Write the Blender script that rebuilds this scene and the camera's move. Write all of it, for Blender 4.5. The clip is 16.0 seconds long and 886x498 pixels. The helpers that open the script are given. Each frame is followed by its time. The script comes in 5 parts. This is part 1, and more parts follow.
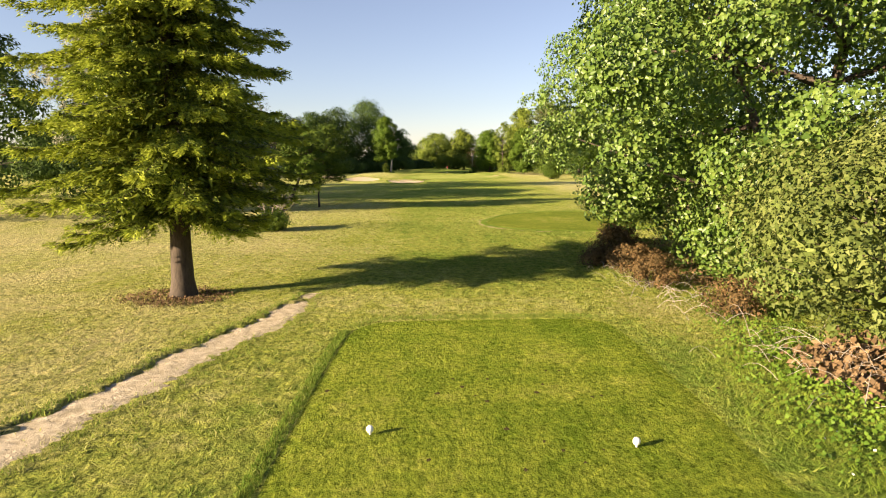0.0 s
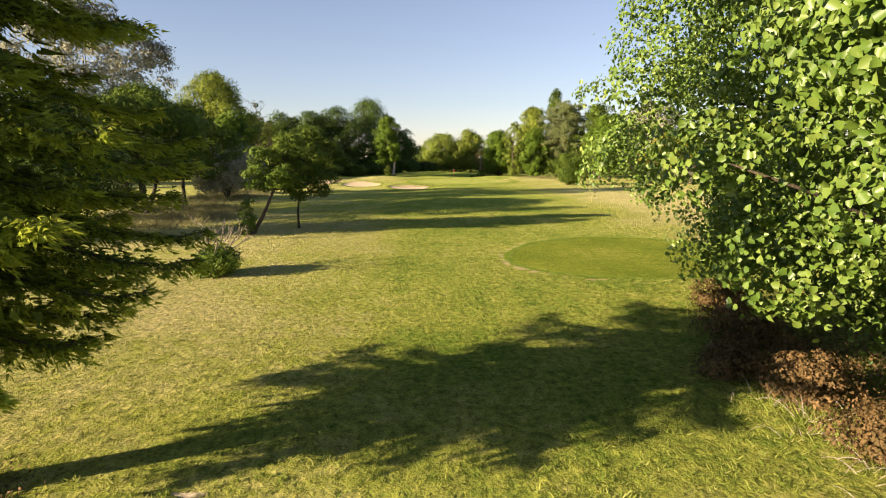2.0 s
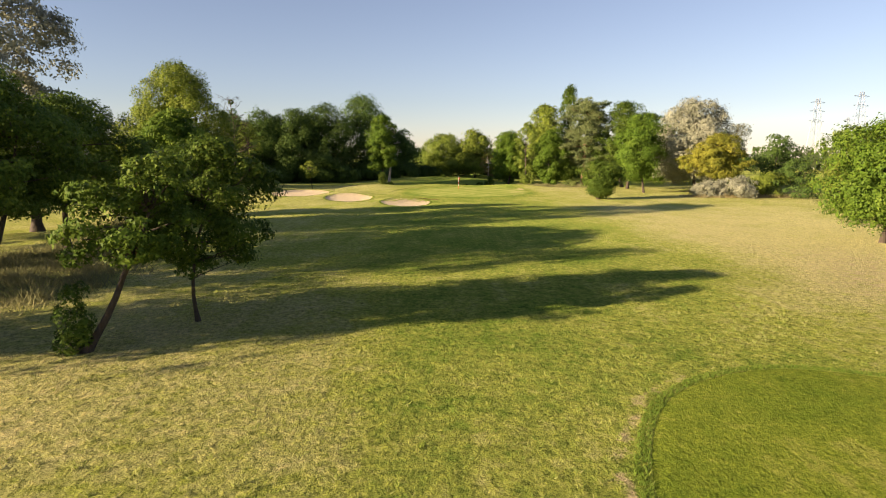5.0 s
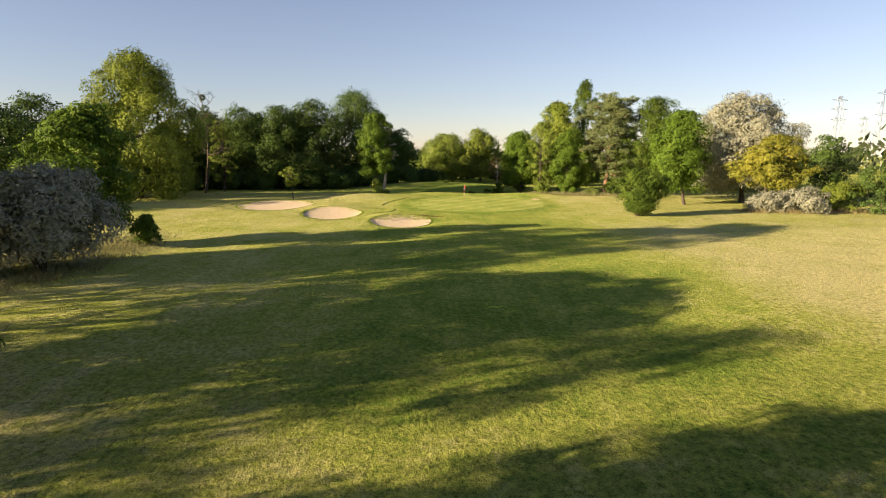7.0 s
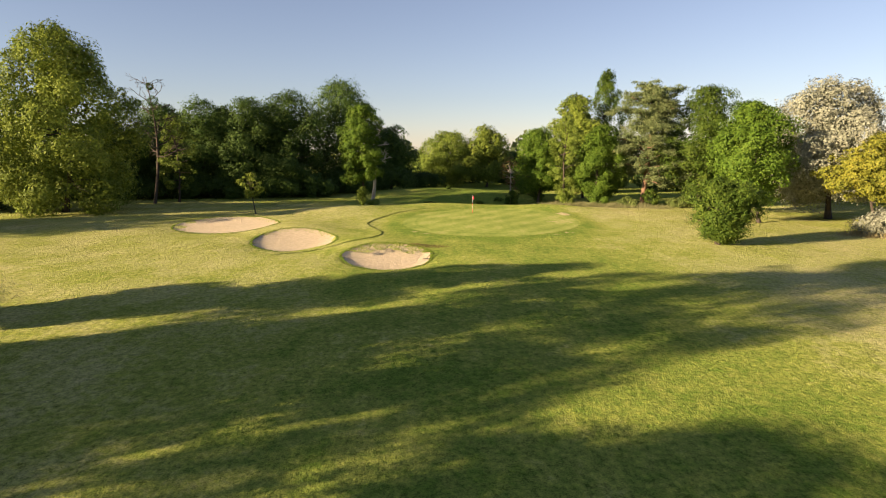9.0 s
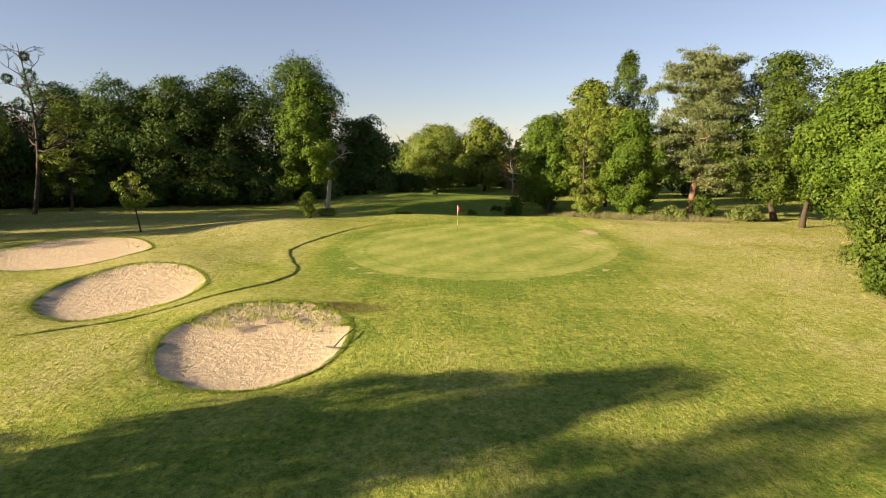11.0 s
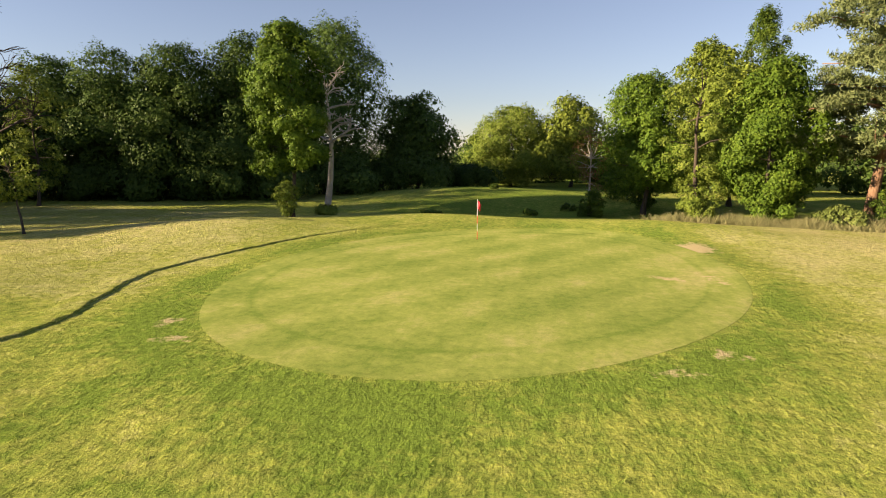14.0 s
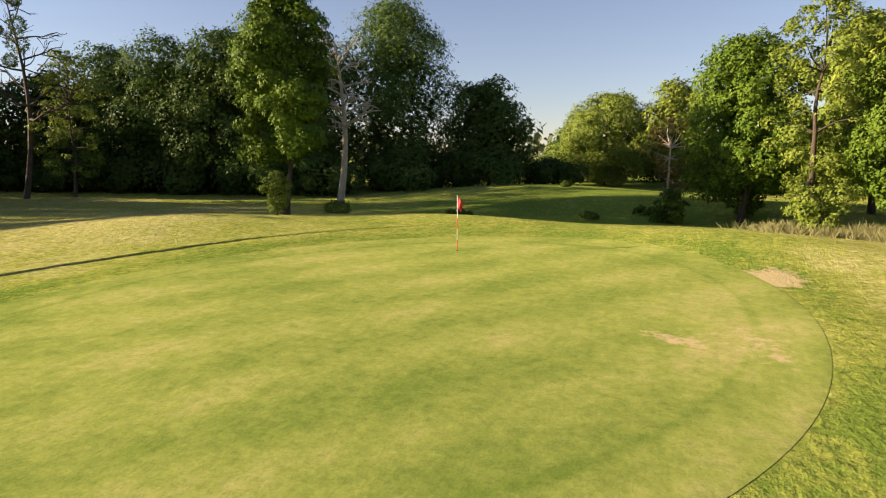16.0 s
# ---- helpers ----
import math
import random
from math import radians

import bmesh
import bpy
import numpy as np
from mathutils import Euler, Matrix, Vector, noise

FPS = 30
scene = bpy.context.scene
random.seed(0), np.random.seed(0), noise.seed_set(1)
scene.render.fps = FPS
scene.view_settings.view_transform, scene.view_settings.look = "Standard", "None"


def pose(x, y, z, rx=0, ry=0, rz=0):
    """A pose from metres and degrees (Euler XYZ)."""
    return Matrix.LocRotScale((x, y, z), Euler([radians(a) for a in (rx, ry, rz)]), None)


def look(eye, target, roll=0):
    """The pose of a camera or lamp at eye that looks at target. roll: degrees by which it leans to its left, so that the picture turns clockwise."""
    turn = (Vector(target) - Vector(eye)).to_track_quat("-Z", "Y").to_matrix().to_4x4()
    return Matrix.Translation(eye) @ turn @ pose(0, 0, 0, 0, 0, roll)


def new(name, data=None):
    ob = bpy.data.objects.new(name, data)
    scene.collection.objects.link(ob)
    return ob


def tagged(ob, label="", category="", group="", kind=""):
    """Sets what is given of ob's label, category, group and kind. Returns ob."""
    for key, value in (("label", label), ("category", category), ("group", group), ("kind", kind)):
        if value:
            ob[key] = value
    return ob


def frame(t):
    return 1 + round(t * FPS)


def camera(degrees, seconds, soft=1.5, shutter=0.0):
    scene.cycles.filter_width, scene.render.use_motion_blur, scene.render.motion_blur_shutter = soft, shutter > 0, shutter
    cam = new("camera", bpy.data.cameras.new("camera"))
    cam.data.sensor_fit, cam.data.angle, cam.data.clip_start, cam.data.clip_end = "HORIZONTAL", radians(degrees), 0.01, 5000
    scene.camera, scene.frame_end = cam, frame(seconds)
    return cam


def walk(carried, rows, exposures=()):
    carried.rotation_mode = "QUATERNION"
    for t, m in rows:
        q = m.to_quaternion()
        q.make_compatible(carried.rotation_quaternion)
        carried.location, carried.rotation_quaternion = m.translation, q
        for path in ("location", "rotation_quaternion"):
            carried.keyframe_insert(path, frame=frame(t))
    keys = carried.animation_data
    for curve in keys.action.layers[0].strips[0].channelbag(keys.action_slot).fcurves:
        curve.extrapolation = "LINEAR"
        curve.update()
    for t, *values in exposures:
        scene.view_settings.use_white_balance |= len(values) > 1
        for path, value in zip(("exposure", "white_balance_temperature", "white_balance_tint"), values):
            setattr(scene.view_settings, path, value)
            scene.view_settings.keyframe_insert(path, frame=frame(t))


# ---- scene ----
cam = camera(71.3, 16.0, soft=1.1)
METRES, EYE, TILT, LEAN, TURN = 126.0, 4.11, 0.0, 0.0, 0.0
ROWS = [
    (0.0, 0.0, 0.0, 0.0, -0.02, -8.34, 0.13),
    (0.5, -0.0004, 0.0176, 0.0009, 0.07, -8.36, 0.09),
    (1.0, -0.0005, 0.0374, 0.0028, 0.23, -8.4, 0.05),
    (1.5, -0.001, 0.0588, 0.0043, 0.4, -8.4, 0.02),
    (2.0, -0.002, 0.0816, 0.0057, 0.45, -8.4, 0.01),
    (2.5, -0.0032, 0.1055, 0.0071, 0.45, -8.41, -0.03),
    (3.0, -0.0041, 0.1293, 0.0086, 0.46, -8.45, -0.06),
    (3.5, -0.0052, 0.1541, 0.0105, 0.45, -8.48, -0.1),
    (4.0, -0.0062, 0.1801, 0.0124, 0.44, -8.52, -0.1),
    (4.5, -0.0073, 0.2086, 0.0148, 0.43, -8.55, -0.12),
    (7.0, -0.013, 0.3726, 0.0252, 0.47, -8.75, -0.17),
    (7.5, -0.0144, 0.412, 0.0266, 0.47, -8.78, -0.19),
    (8.0, -0.0155, 0.453, 0.0284, 0.48, -8.87, -0.22),
    (8.5, -0.0168, 0.496, 0.0295, 0.46, -8.88, -0.22),
    (9.0, -0.0175, 0.5404, 0.0291, 0.44, -8.88, -0.17),
    (11.5, 0.0113, 0.7759, 0.0177, 0.98, -8.55, -0.23),
    (12.0, 0.0189, 0.8113, 0.0147, 2.48, -8.53, -0.21),
    (12.5, 0.0244, 0.8369, 0.0116, 4.46, -8.55, -0.08),
    (13.0, 0.0303, 0.8579, 0.009, 6.58, -8.56, -0.04),
    (13.5, 0.0369, 0.8777, 0.007, 8.71, -8.55, -0.01),
    (14.0, 0.0447, 0.8971, 0.0053, 10.91, -8.57, 0.03),
    (14.5, 0.0535, 0.9172, 0.0041, 13.67, -8.6, -0.05),
    (15.0, 0.0623, 0.9385, 0.003, 16.49, -8.63, -0.02),
    (15.5, 0.0711, 0.9603, 0.0012, 19.25, -8.6, -0.05),
    (16.0, 0.0795, 0.9841, -0.0013, 22.59, -8.55, -0.18),
]
EXPOSURE = [(t, 1.63 + e, 7150, 12) for t, e in ((0.0, 0.36), (1.5, 0.3), (2.5, 0.2), (4.5, 0.07), (7.5, 0.05), (9.0, 0.0), (12.0, 0.02), (14.0, 0.09), (15.5, 0.1), (16.0, 0.1))]
walk(cam, [(t, pose(0, 0, EYE, TILT, LEAN, TURN) @ pose(METRES * x, METRES * y, METRES * z, 90 + pitch, roll, yaw)) for t, x, y, z, yaw, pitch, roll in ROWS], EXPOSURE)

# ---- sky and sun ----
SUN_AZ, SUN_EL = radians(25.0), radians(15.2)
world = bpy.data.worlds.new("sky")
scene.world = world
world.use_nodes = True
wn = world.node_tree
sky = wn.nodes.new("ShaderNodeTexSky")
sky.sky_type, sky.sun_disc = "NISHITA", False
sky.sun_elevation, sky.sun_rotation = SUN_EL, radians(245.0)
sky.air_density, sky.dust_density, sky.ozone_density = 1.0, 0.1, 2.2
wn.nodes["Background"].inputs["Strength"].default_value = 0.047
haze = wn.nodes.new("ShaderNodeMix")
haze.data_type, haze.blend_type = "RGBA", "MULTIPLY"
haze.inputs[0].default_value, haze.inputs[7].default_value = 1.0, (0.95, 0.935, 1.1, 1)
pale = wn.nodes.new("ShaderNodeHueSaturation")
pale.inputs["Saturation"].default_value = 0.8
wn.links.new(sky.outputs[0], pale.inputs["Color"])
wn.links.new(pale.outputs[0], haze.inputs[6])
wn.links.new(haze.outputs[2], wn.nodes["Background"].inputs["Color"])
sun = new("sun", bpy.data.lights.new("sun", "SUN"))
sun.data.energy, sun.data.angle, sun.data.color = 5.0, radians(0.55), (1.0, 0.83, 0.6)
sun.matrix_basis = look((0, 0, 60), (math.cos(SUN_AZ) * 10, math.sin(SUN_AZ) * 10, 60 - 10 * math.tan(SUN_EL)))


# ---- materials ----
def material(name):
    m = bpy.data.materials.new(name)
    m.use_nodes = True
    return m, m.node_tree, m.node_tree.nodes["Principled BSDF"]


def node(nt, kind, ins=(), attribute=""):
    n = nt.nodes.new(kind)
    if attribute:
        n.attribute_name = attribute
    for i, v in dict(ins).items():
        if isinstance(v, bpy.types.NodeSocket):
            nt.links.new(v, n.inputs[i])
        else:
            n.inputs[i].default_value = v
    return n


def ramp(nt, fac, stops):
    r = nt.nodes.new("ShaderNodeValToRGB")
    el = r.color_ramp.elements
    while len(el) < len(stops):
        el.new(0.5)
    for e, (p, c) in zip(el, stops):
        e.position, e.color = p, (*c, 1)
    nt.links.new(fac, r.inputs[0])
    return r.outputs[0]


def mix(nt, fac, a, b, blend="MIX"):
    m = nt.nodes.new("ShaderNodeMix")
    m.data_type, m.blend_type = "RGBA", blend
    for i, v in ((0, fac), (6, a), (7, b)):
        if isinstance(v, bpy.types.NodeSocket):
            nt.links.new(v, m.inputs[i])
        else:
            m.inputs[i].default_value = v if i == 0 else (*v, 1)
    return m.outputs[2]


def noise_at(nt, vec, scale, detail=4.0, rough=0.6, distort=0.0):
    n = node(nt, "ShaderNodeTexNoise", {"Vector": vec, "Scale": scale, "Detail": detail, "Roughness": rough, "Distortion": distort})
    return n.outputs[0]


def maths(nt, op, a, b=0.0, clamp=False):
    m = nt.nodes.new("ShaderNodeMath")
    m.operation, m.use_clamp = op, clamp
    for i, v in ((0, a), (1, b)):
        if isinstance(v, bpy.types.NodeSocket):
            nt.links.new(v, m.inputs[i])
        else:
            m.inputs[i].default_value = v
    return m.outputs[0]


def leaf_material(name, c1, c2, c3, through_light=0.3, rough=0.5, gloss=0.06):
    m, nt, b = material(name)
    g = node(nt, "ShaderNodeNewGeometry")
    oi = node(nt, "ShaderNodeObjectInfo")
    tc = node(nt, "ShaderNodeTexCoord")
    patch = noise_at(nt, tc.outputs["Object"], 0.45, 3)
    add = maths(nt, "MULTIPLY", patch, 0.75)
    f2 = maths(nt, "ADD", maths(nt, "MULTIPLY", g.outputs["Random Per Island"], 0.4), maths(nt, "SUBTRACT", add, 0.06), True)
    col = ramp(nt, f2, [(0.1, c1), (0.5, c2), (0.95, c3)])
    hue = node(nt, "ShaderNodeHueSaturation", {"Color": col, "Value": maths(nt, "ADD", maths(nt, "MULTIPLY", oi.outputs["Random"], 0.3), 0.85)})
    nt.links.new(hue.outputs[0], b.inputs["Base Color"])
    b.inputs["Roughness"].default_value = rough
    b.inputs["Specular IOR Level"].default_value = gloss
    tr = node(nt, "ShaderNodeBsdfTranslucent", {"Color": hue.outputs[0]})
    ms = node(nt, "ShaderNodeMixShader", {0: through_light, 1: b.outputs[0], 2: tr.outputs[0]})
    nt.links.new(ms.outputs[0], nt.nodes["Material Output"].inputs[0])
    return m


def blade_material(name, lush, fresh, straw):
    """Single blades, coloured by the dryness of the land they grow on."""
    m, nt, b = material(name)
    g = node(nt, "ShaderNodeNewGeometry")
    dry = node(nt, "ShaderNodeAttribute", attribute="dry").outputs["Fac"]
    f = maths(nt, "ADD", dry, maths(nt, "MULTIPLY", maths(nt, "SUBTRACT", g.outputs["Random Per Island"], 0.5), 0.6), True)
    col = ramp(nt, f, [(0.08, lush), (0.45, fresh), (0.95, straw)])
    nt.links.new(col, b.inputs["Base Color"])
    b.inputs["Roughness"].default_value = 0.9
    b.inputs["Specular IOR Level"].default_value = 0.03
    tr = node(nt, "ShaderNodeBsdfTranslucent", {"Color": col})
    ms = node(nt, "ShaderNodeMixShader", {0: 0.35, 1: b.outputs[0], 2: tr.outputs[0]})
    nt.links.new(ms.outputs[0], nt.nodes["Material Output"].inputs[0])
    return m


def bark_material(name, dark, light, scale=6.0):
    m, nt, b = material(name)
    tc = node(nt, "ShaderNodeTexCoord")
    mp = node(nt, "ShaderNodeMapping", {"Vector": tc.outputs["Object"], "Scale": (1, 1, 0.25)})
    n1 = noise_at(nt, mp.outputs[0], scale * 2.2, 6, 0.7)
    n2 = noise_at(nt, tc.outputs["Object"], scale * 0.3, 3)
    col = mix(nt, n2, ramp(nt, n1, [(0.35, dark), (0.65, light)]), dark)
    nt.links.new(col, b.inputs["Base Color"])
    bp = node(nt, "ShaderNodeBump", {"Strength": 0.7, "Distance": 0.03, "Height": n1})
    nt.links.new(bp.outputs[0], b.inputs["Normal"])
    b.inputs["Roughness"].default_value = 0.9
    return m


def turf_material(name, lush, fresh, straw, soil, relief, tuft, mottle=1.0, grain=1.0, fuzz=0.08):
    """Mown grass: the attribute dry leads from lush to straw, wear to bare soil."""
    m, nt, b = material(name)
    tc = node(nt, "ShaderNodeTexCoord")
    p = tc.outputs["Object"]
    dry = node(nt, "ShaderNodeAttribute", attribute="dry").outputs["Fac"]
    wear = node(nt, "ShaderNodeAttribute", attribute="wear").outputs["Fac"]
    long = node(nt, "ShaderNodeAttribute", attribute="long").outputs["Fac"]
    big = noise_at(nt, p, 0.22, 5, 0.62, 0.6)
    mid = noise_at(nt, p, 1.7, 5, 0.65, 0.4)
    fine = noise_at(nt, p, tuft, 6, 0.75)
    fine2 = noise_at(nt, p, tuft * 4.3, 4, 0.8)
    lay = node(nt, "ShaderNodeMapping", {"Vector": p, "Scale": (1.0, 0.6, 1.0), "Rotation": (0, 0, 0.7)})
    laid = noise_at(nt, lay.outputs[0], tuft * 1.4, 3, 0.65, 0.2)
    lane = node(nt, "ShaderNodeMapping", {"Vector": p, "Scale": (1.0, 0.09, 1.0), "Rotation": (0, 0, 0.12)})
    streak = noise_at(nt, lane.outputs[0], 1.1, 4, 0.65, 0.8)
    d = maths(nt, "ADD", dry, maths(nt, "MULTIPLY", maths(nt, "SUBTRACT", big, 0.5), 0.9 * mottle))
    d = maths(nt, "ADD", d, maths(nt, "MULTIPLY", maths(nt, "SUBTRACT", streak, 0.5), 0.5 * mottle))
    d = maths(nt, "ADD", d, maths(nt, "MULTIPLY", maths(nt, "SUBTRACT", mid, 0.5), 0.95 * mottle))
    d = maths(nt, "ADD", d, maths(nt, "MULTIPLY", maths(nt, "SUBTRACT", fine, 0.5), 0.5 * mottle), True)
    col = ramp(nt, d, [(0.08, lush), (0.42, fresh), (0.92, straw)])
    # tuft shading put into the colour: gaps between blades darkened, tips brightened
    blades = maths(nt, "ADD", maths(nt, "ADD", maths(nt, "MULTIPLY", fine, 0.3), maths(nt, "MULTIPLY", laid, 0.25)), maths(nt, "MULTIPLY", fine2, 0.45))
    tuft_shade = mix(nt, maths(nt, "MULTIPLY", long, grain), (0.7, 0.73, 0.68) if grain > 0.5 else (0.92, 0.93, 0.92), ramp(nt, blades, [(0.4, (0.22, 0.26, 0.2)), (0.5, (1, 1, 1)), (0.61, (1.75, 1.62, 1.35))]))
    col = mix(nt, 1.0, col, tuft_shade, "MULTIPLY")
    w = maths(nt, "ADD", wear, maths(nt, "MULTIPLY", maths(nt, "SUBTRACT", mid, 0.55), 0.9))
    w = maths(nt, "ADD", w, maths(nt, "MULTIPLY", maths(nt, "SUBTRACT", fine, 0.5), 0.9))
    col = mix(nt, ramp(nt, w, [(0.42, (0, 0, 0)), (0.62, (1, 1, 1))]), col, soil)
    nt.links.new(col, b.inputs["Base Color"])
    h = maths(nt, "ADD", maths(nt, "ADD", maths(nt, "MULTIPLY", fine, 0.8), maths(nt, "MULTIPLY", laid, 1.1)), maths(nt, "MULTIPLY", fine2, 0.4))
    bp = node(nt, "ShaderNodeBump", {"Strength": maths(nt, "MULTIPLY", long, long), "Distance": relief, "Height": h})
    nt.links.new(bp.outputs[0], b.inputs["Normal"])
    b.inputs["Roughness"].default_value = 1.0
    b.inputs["Specular IOR Level"].default_value = 0.0
    b.inputs["Sheen Weight"].default_value, b.inputs["Sheen Roughness"].default_value = fuzz, 0.6
    b.inputs["Sheen Tint"].default_value = (0.75, 0.75, 0.25, 1)
    return m


def plain_material(name, c1, c2, scale=8.0, rough=0.6, relief=0.0, metal=0.0):
    m, nt, b = material(name)
    tc = node(nt, "ShaderNodeTexCoord")
    n = noise_at(nt, tc.outputs["Object"], scale, 6, 0.7)
    nt.links.new(ramp(nt, n, [(0.3, c1), (0.7, c2)]), b.inputs["Base Color"])
    b.inputs["Roughness"].default_value, b.inputs["Metallic"].default_value = rough, metal
    if relief:
        bp = node(nt, "ShaderNodeBump", {"Strength": 1.0, "Distance": relief, "Height": n})
        nt.links.new(bp.outputs[0], b.inputs["Normal"])
    return m


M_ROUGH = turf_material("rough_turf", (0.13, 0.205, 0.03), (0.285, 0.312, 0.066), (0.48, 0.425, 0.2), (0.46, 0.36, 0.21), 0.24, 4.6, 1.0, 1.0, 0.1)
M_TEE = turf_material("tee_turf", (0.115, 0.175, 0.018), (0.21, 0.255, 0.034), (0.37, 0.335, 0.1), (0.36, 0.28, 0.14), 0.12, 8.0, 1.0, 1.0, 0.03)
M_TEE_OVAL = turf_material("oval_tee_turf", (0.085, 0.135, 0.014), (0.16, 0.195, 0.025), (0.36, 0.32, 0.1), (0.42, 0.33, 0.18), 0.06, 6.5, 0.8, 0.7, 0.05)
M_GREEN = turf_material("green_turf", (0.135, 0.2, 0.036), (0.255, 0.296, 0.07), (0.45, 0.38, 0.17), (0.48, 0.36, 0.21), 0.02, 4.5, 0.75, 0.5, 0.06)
M_SAND = plain_material("bunker_sand", (0.44, 0.335, 0.205), (0.64, 0.505, 0.33), 3.2, 0.95, 0.14)
M_DIRT = plain_material("path_dirt", (0.27, 0.215, 0.125), (0.62, 0.51, 0.36), 4.2, 0.95, 0.06)
M_LEAFLITTER = leaf_material("dead_brown_leaves", (0.07, 0.05, 0.025), (0.18, 0.115, 0.06), (0.38, 0.26, 0.15), 0.25, 0.7)
M_HEDGE = leaf_material("hedge_leaves", (0.045, 0.07, 0.017), (0.13, 0.165, 0.042), (0.28, 0.3, 0.1), 0.25)
# brighter spruce needles: sunlight on the bough tips put into the colour
M_SPRUCE_LIT = leaf_material("spruce_lit_tips", (0.15, 0.22, 0.028), (0.31, 0.37, 0.045), (0.48, 0.5, 0.08), 0.35)
M_BARK = bark_material("grey_brown_bark", (0.035, 0.025, 0.017), (0.12, 0.085, 0.06))
M_BARK_PINE = bark_material("reddish_pine_bark", (0.13, 0.07, 0.04), (0.36, 0.21, 0.12))
M_BARK_GREY = bark_material("grey_dead_wood", (0.1, 0.085, 0.065), (0.24, 0.2, 0.16))
M_BARK_PALE = bark_material("weathered_pale_bark", (0.27, 0.23, 0.19), (0.54, 0.48, 0.42))
M_SPRUCE = leaf_material("spruce_needles", (0.035, 0.06, 0.012), (0.115, 0.15, 0.022), (0.29, 0.32, 0.042), 0.25)
M_BIGLEAF = leaf_material("broad_green_leaves", (0.035, 0.085, 0.014), (0.115, 0.19, 0.032), (0.25, 0.315, 0.075), 0.25, 0.4, 0.35)
M_DARK = leaf_material("dark_green_leaves", (0.03, 0.056, 0.014), (0.058, 0.098, 0.022), (0.115, 0.16, 0.034), 0.22)
M_MID = leaf_material("mid_green_leaves", (0.036, 0.075, 0.011), (0.085, 0.145, 0.018), (0.18, 0.245, 0.037), 0.22)
M_MAPLE = leaf_material("maple_leaves", (0.03, 0.06, 0.011), (0.07, 0.112, 0.017), (0.16, 0.2, 0.034), 0.28)
M_WEED = leaf_material("pale_weeds", (0.1, 0.11, 0.045), (0.19, 0.185, 0.085), (0.33, 0.29, 0.15), 0.3, 0.7)
M_LIGHT = leaf_material("light_green_leaves", (0.08, 0.125, 0.02), (0.165, 0.22, 0.036), (0.29, 0.33, 0.075), 0.25)
M_OLIVE = leaf_material("olive_leaves", (0.065, 0.1, 0.016), (0.16, 0.205, 0.032), (0.31, 0.345, 0.06), 0.22)
M_SILVER = leaf_material("silver_grey_leaves", (0.12, 0.13, 0.085), (0.235, 0.235, 0.165), (0.4, 0.385, 0.29), 0.2, 0.6)
M_YELLOW = leaf_material("golden_yellow_leaves", (0.07, 0.1, 0.018), (0.21, 0.215, 0.034), (0.43, 0.37, 0.06), 0.3)
M_PINE = leaf_material("pine_needles", (0.06, 0.085, 0.035), (0.135, 0.165, 0.066), (0.25, 0.27, 0.115), 0.25)
M_RUST = leaf_material("rusty_leaves", (0.1, 0.06, 0.03), (0.19, 0.11, 0.05), (0.32, 0.22, 0.1), 0.3)
M_BROWNWEED = leaf_material("brown_weeds", (0.05, 0.045, 0.02), (0.13, 0.085, 0.038), (0.26, 0.155, 0.075), 0.2, 0.7)
M_STRAW = leaf_material("dry_grass", (0.2, 0.16, 0.07), (0.36, 0.29, 0.14), (0.52, 0.44, 0.25), 0.3, 0.7)
M_GRASS = leaf_material("grass_blades", (0.08, 0.13, 0.02), (0.17, 0.21, 0.045), (0.3, 0.29, 0.09), 0.3, 0.7)
M_BLADE = blade_material("turf_blades", (0.13, 0.2, 0.03), (0.28, 0.31, 0.068), (0.46, 0.415, 0.21))
M_FAR = leaf_material("far_wood_leaves", (0.05, 0.07, 0.03), (0.08, 0.1, 0.045), (0.12, 0.14, 0.06), 0.2)


# ---- building helpers ----
def mesh_object(name, V, F, mat, parent=None, smooth=False, label=""):
    """One mesh object from vertices and faces (an (n, 4) array of quads, or a list)."""
    me = bpy.data.meshes.new(name)
    V = np.asarray(V, dtype=np.float32).reshape(-1, 3)
    if isinstance(F, np.ndarray):
        n, k = F.shape
        me.vertices.add(len(V))
        me.vertices.foreach_set("co", V.ravel())
        me.loops.add(n * k)
        me.loops.foreach_set("vertex_index", F.astype(np.int32).ravel())
        me.polygons.add(n)
        me.polygons.foreach_set("loop_start", np.arange(0, n * k, k, dtype=np.int32))
        me.update(calc_edges=True)
    else:
        me.from_pydata(V.tolist(), [], F)
    me.materials.append(mat)
    if smooth:
        me.polygons.foreach_set("use_smooth", np.ones(len(me.polygons), dtype=bool))
    ob = new(name, me)
    if parent:
        ob.parent = parent
    if label:
        tagged(ob, label)
    return ob


def unit(a):
    return a / np.maximum(np.linalg.norm(a, axis=-1, keepdims=True), 1e-9)


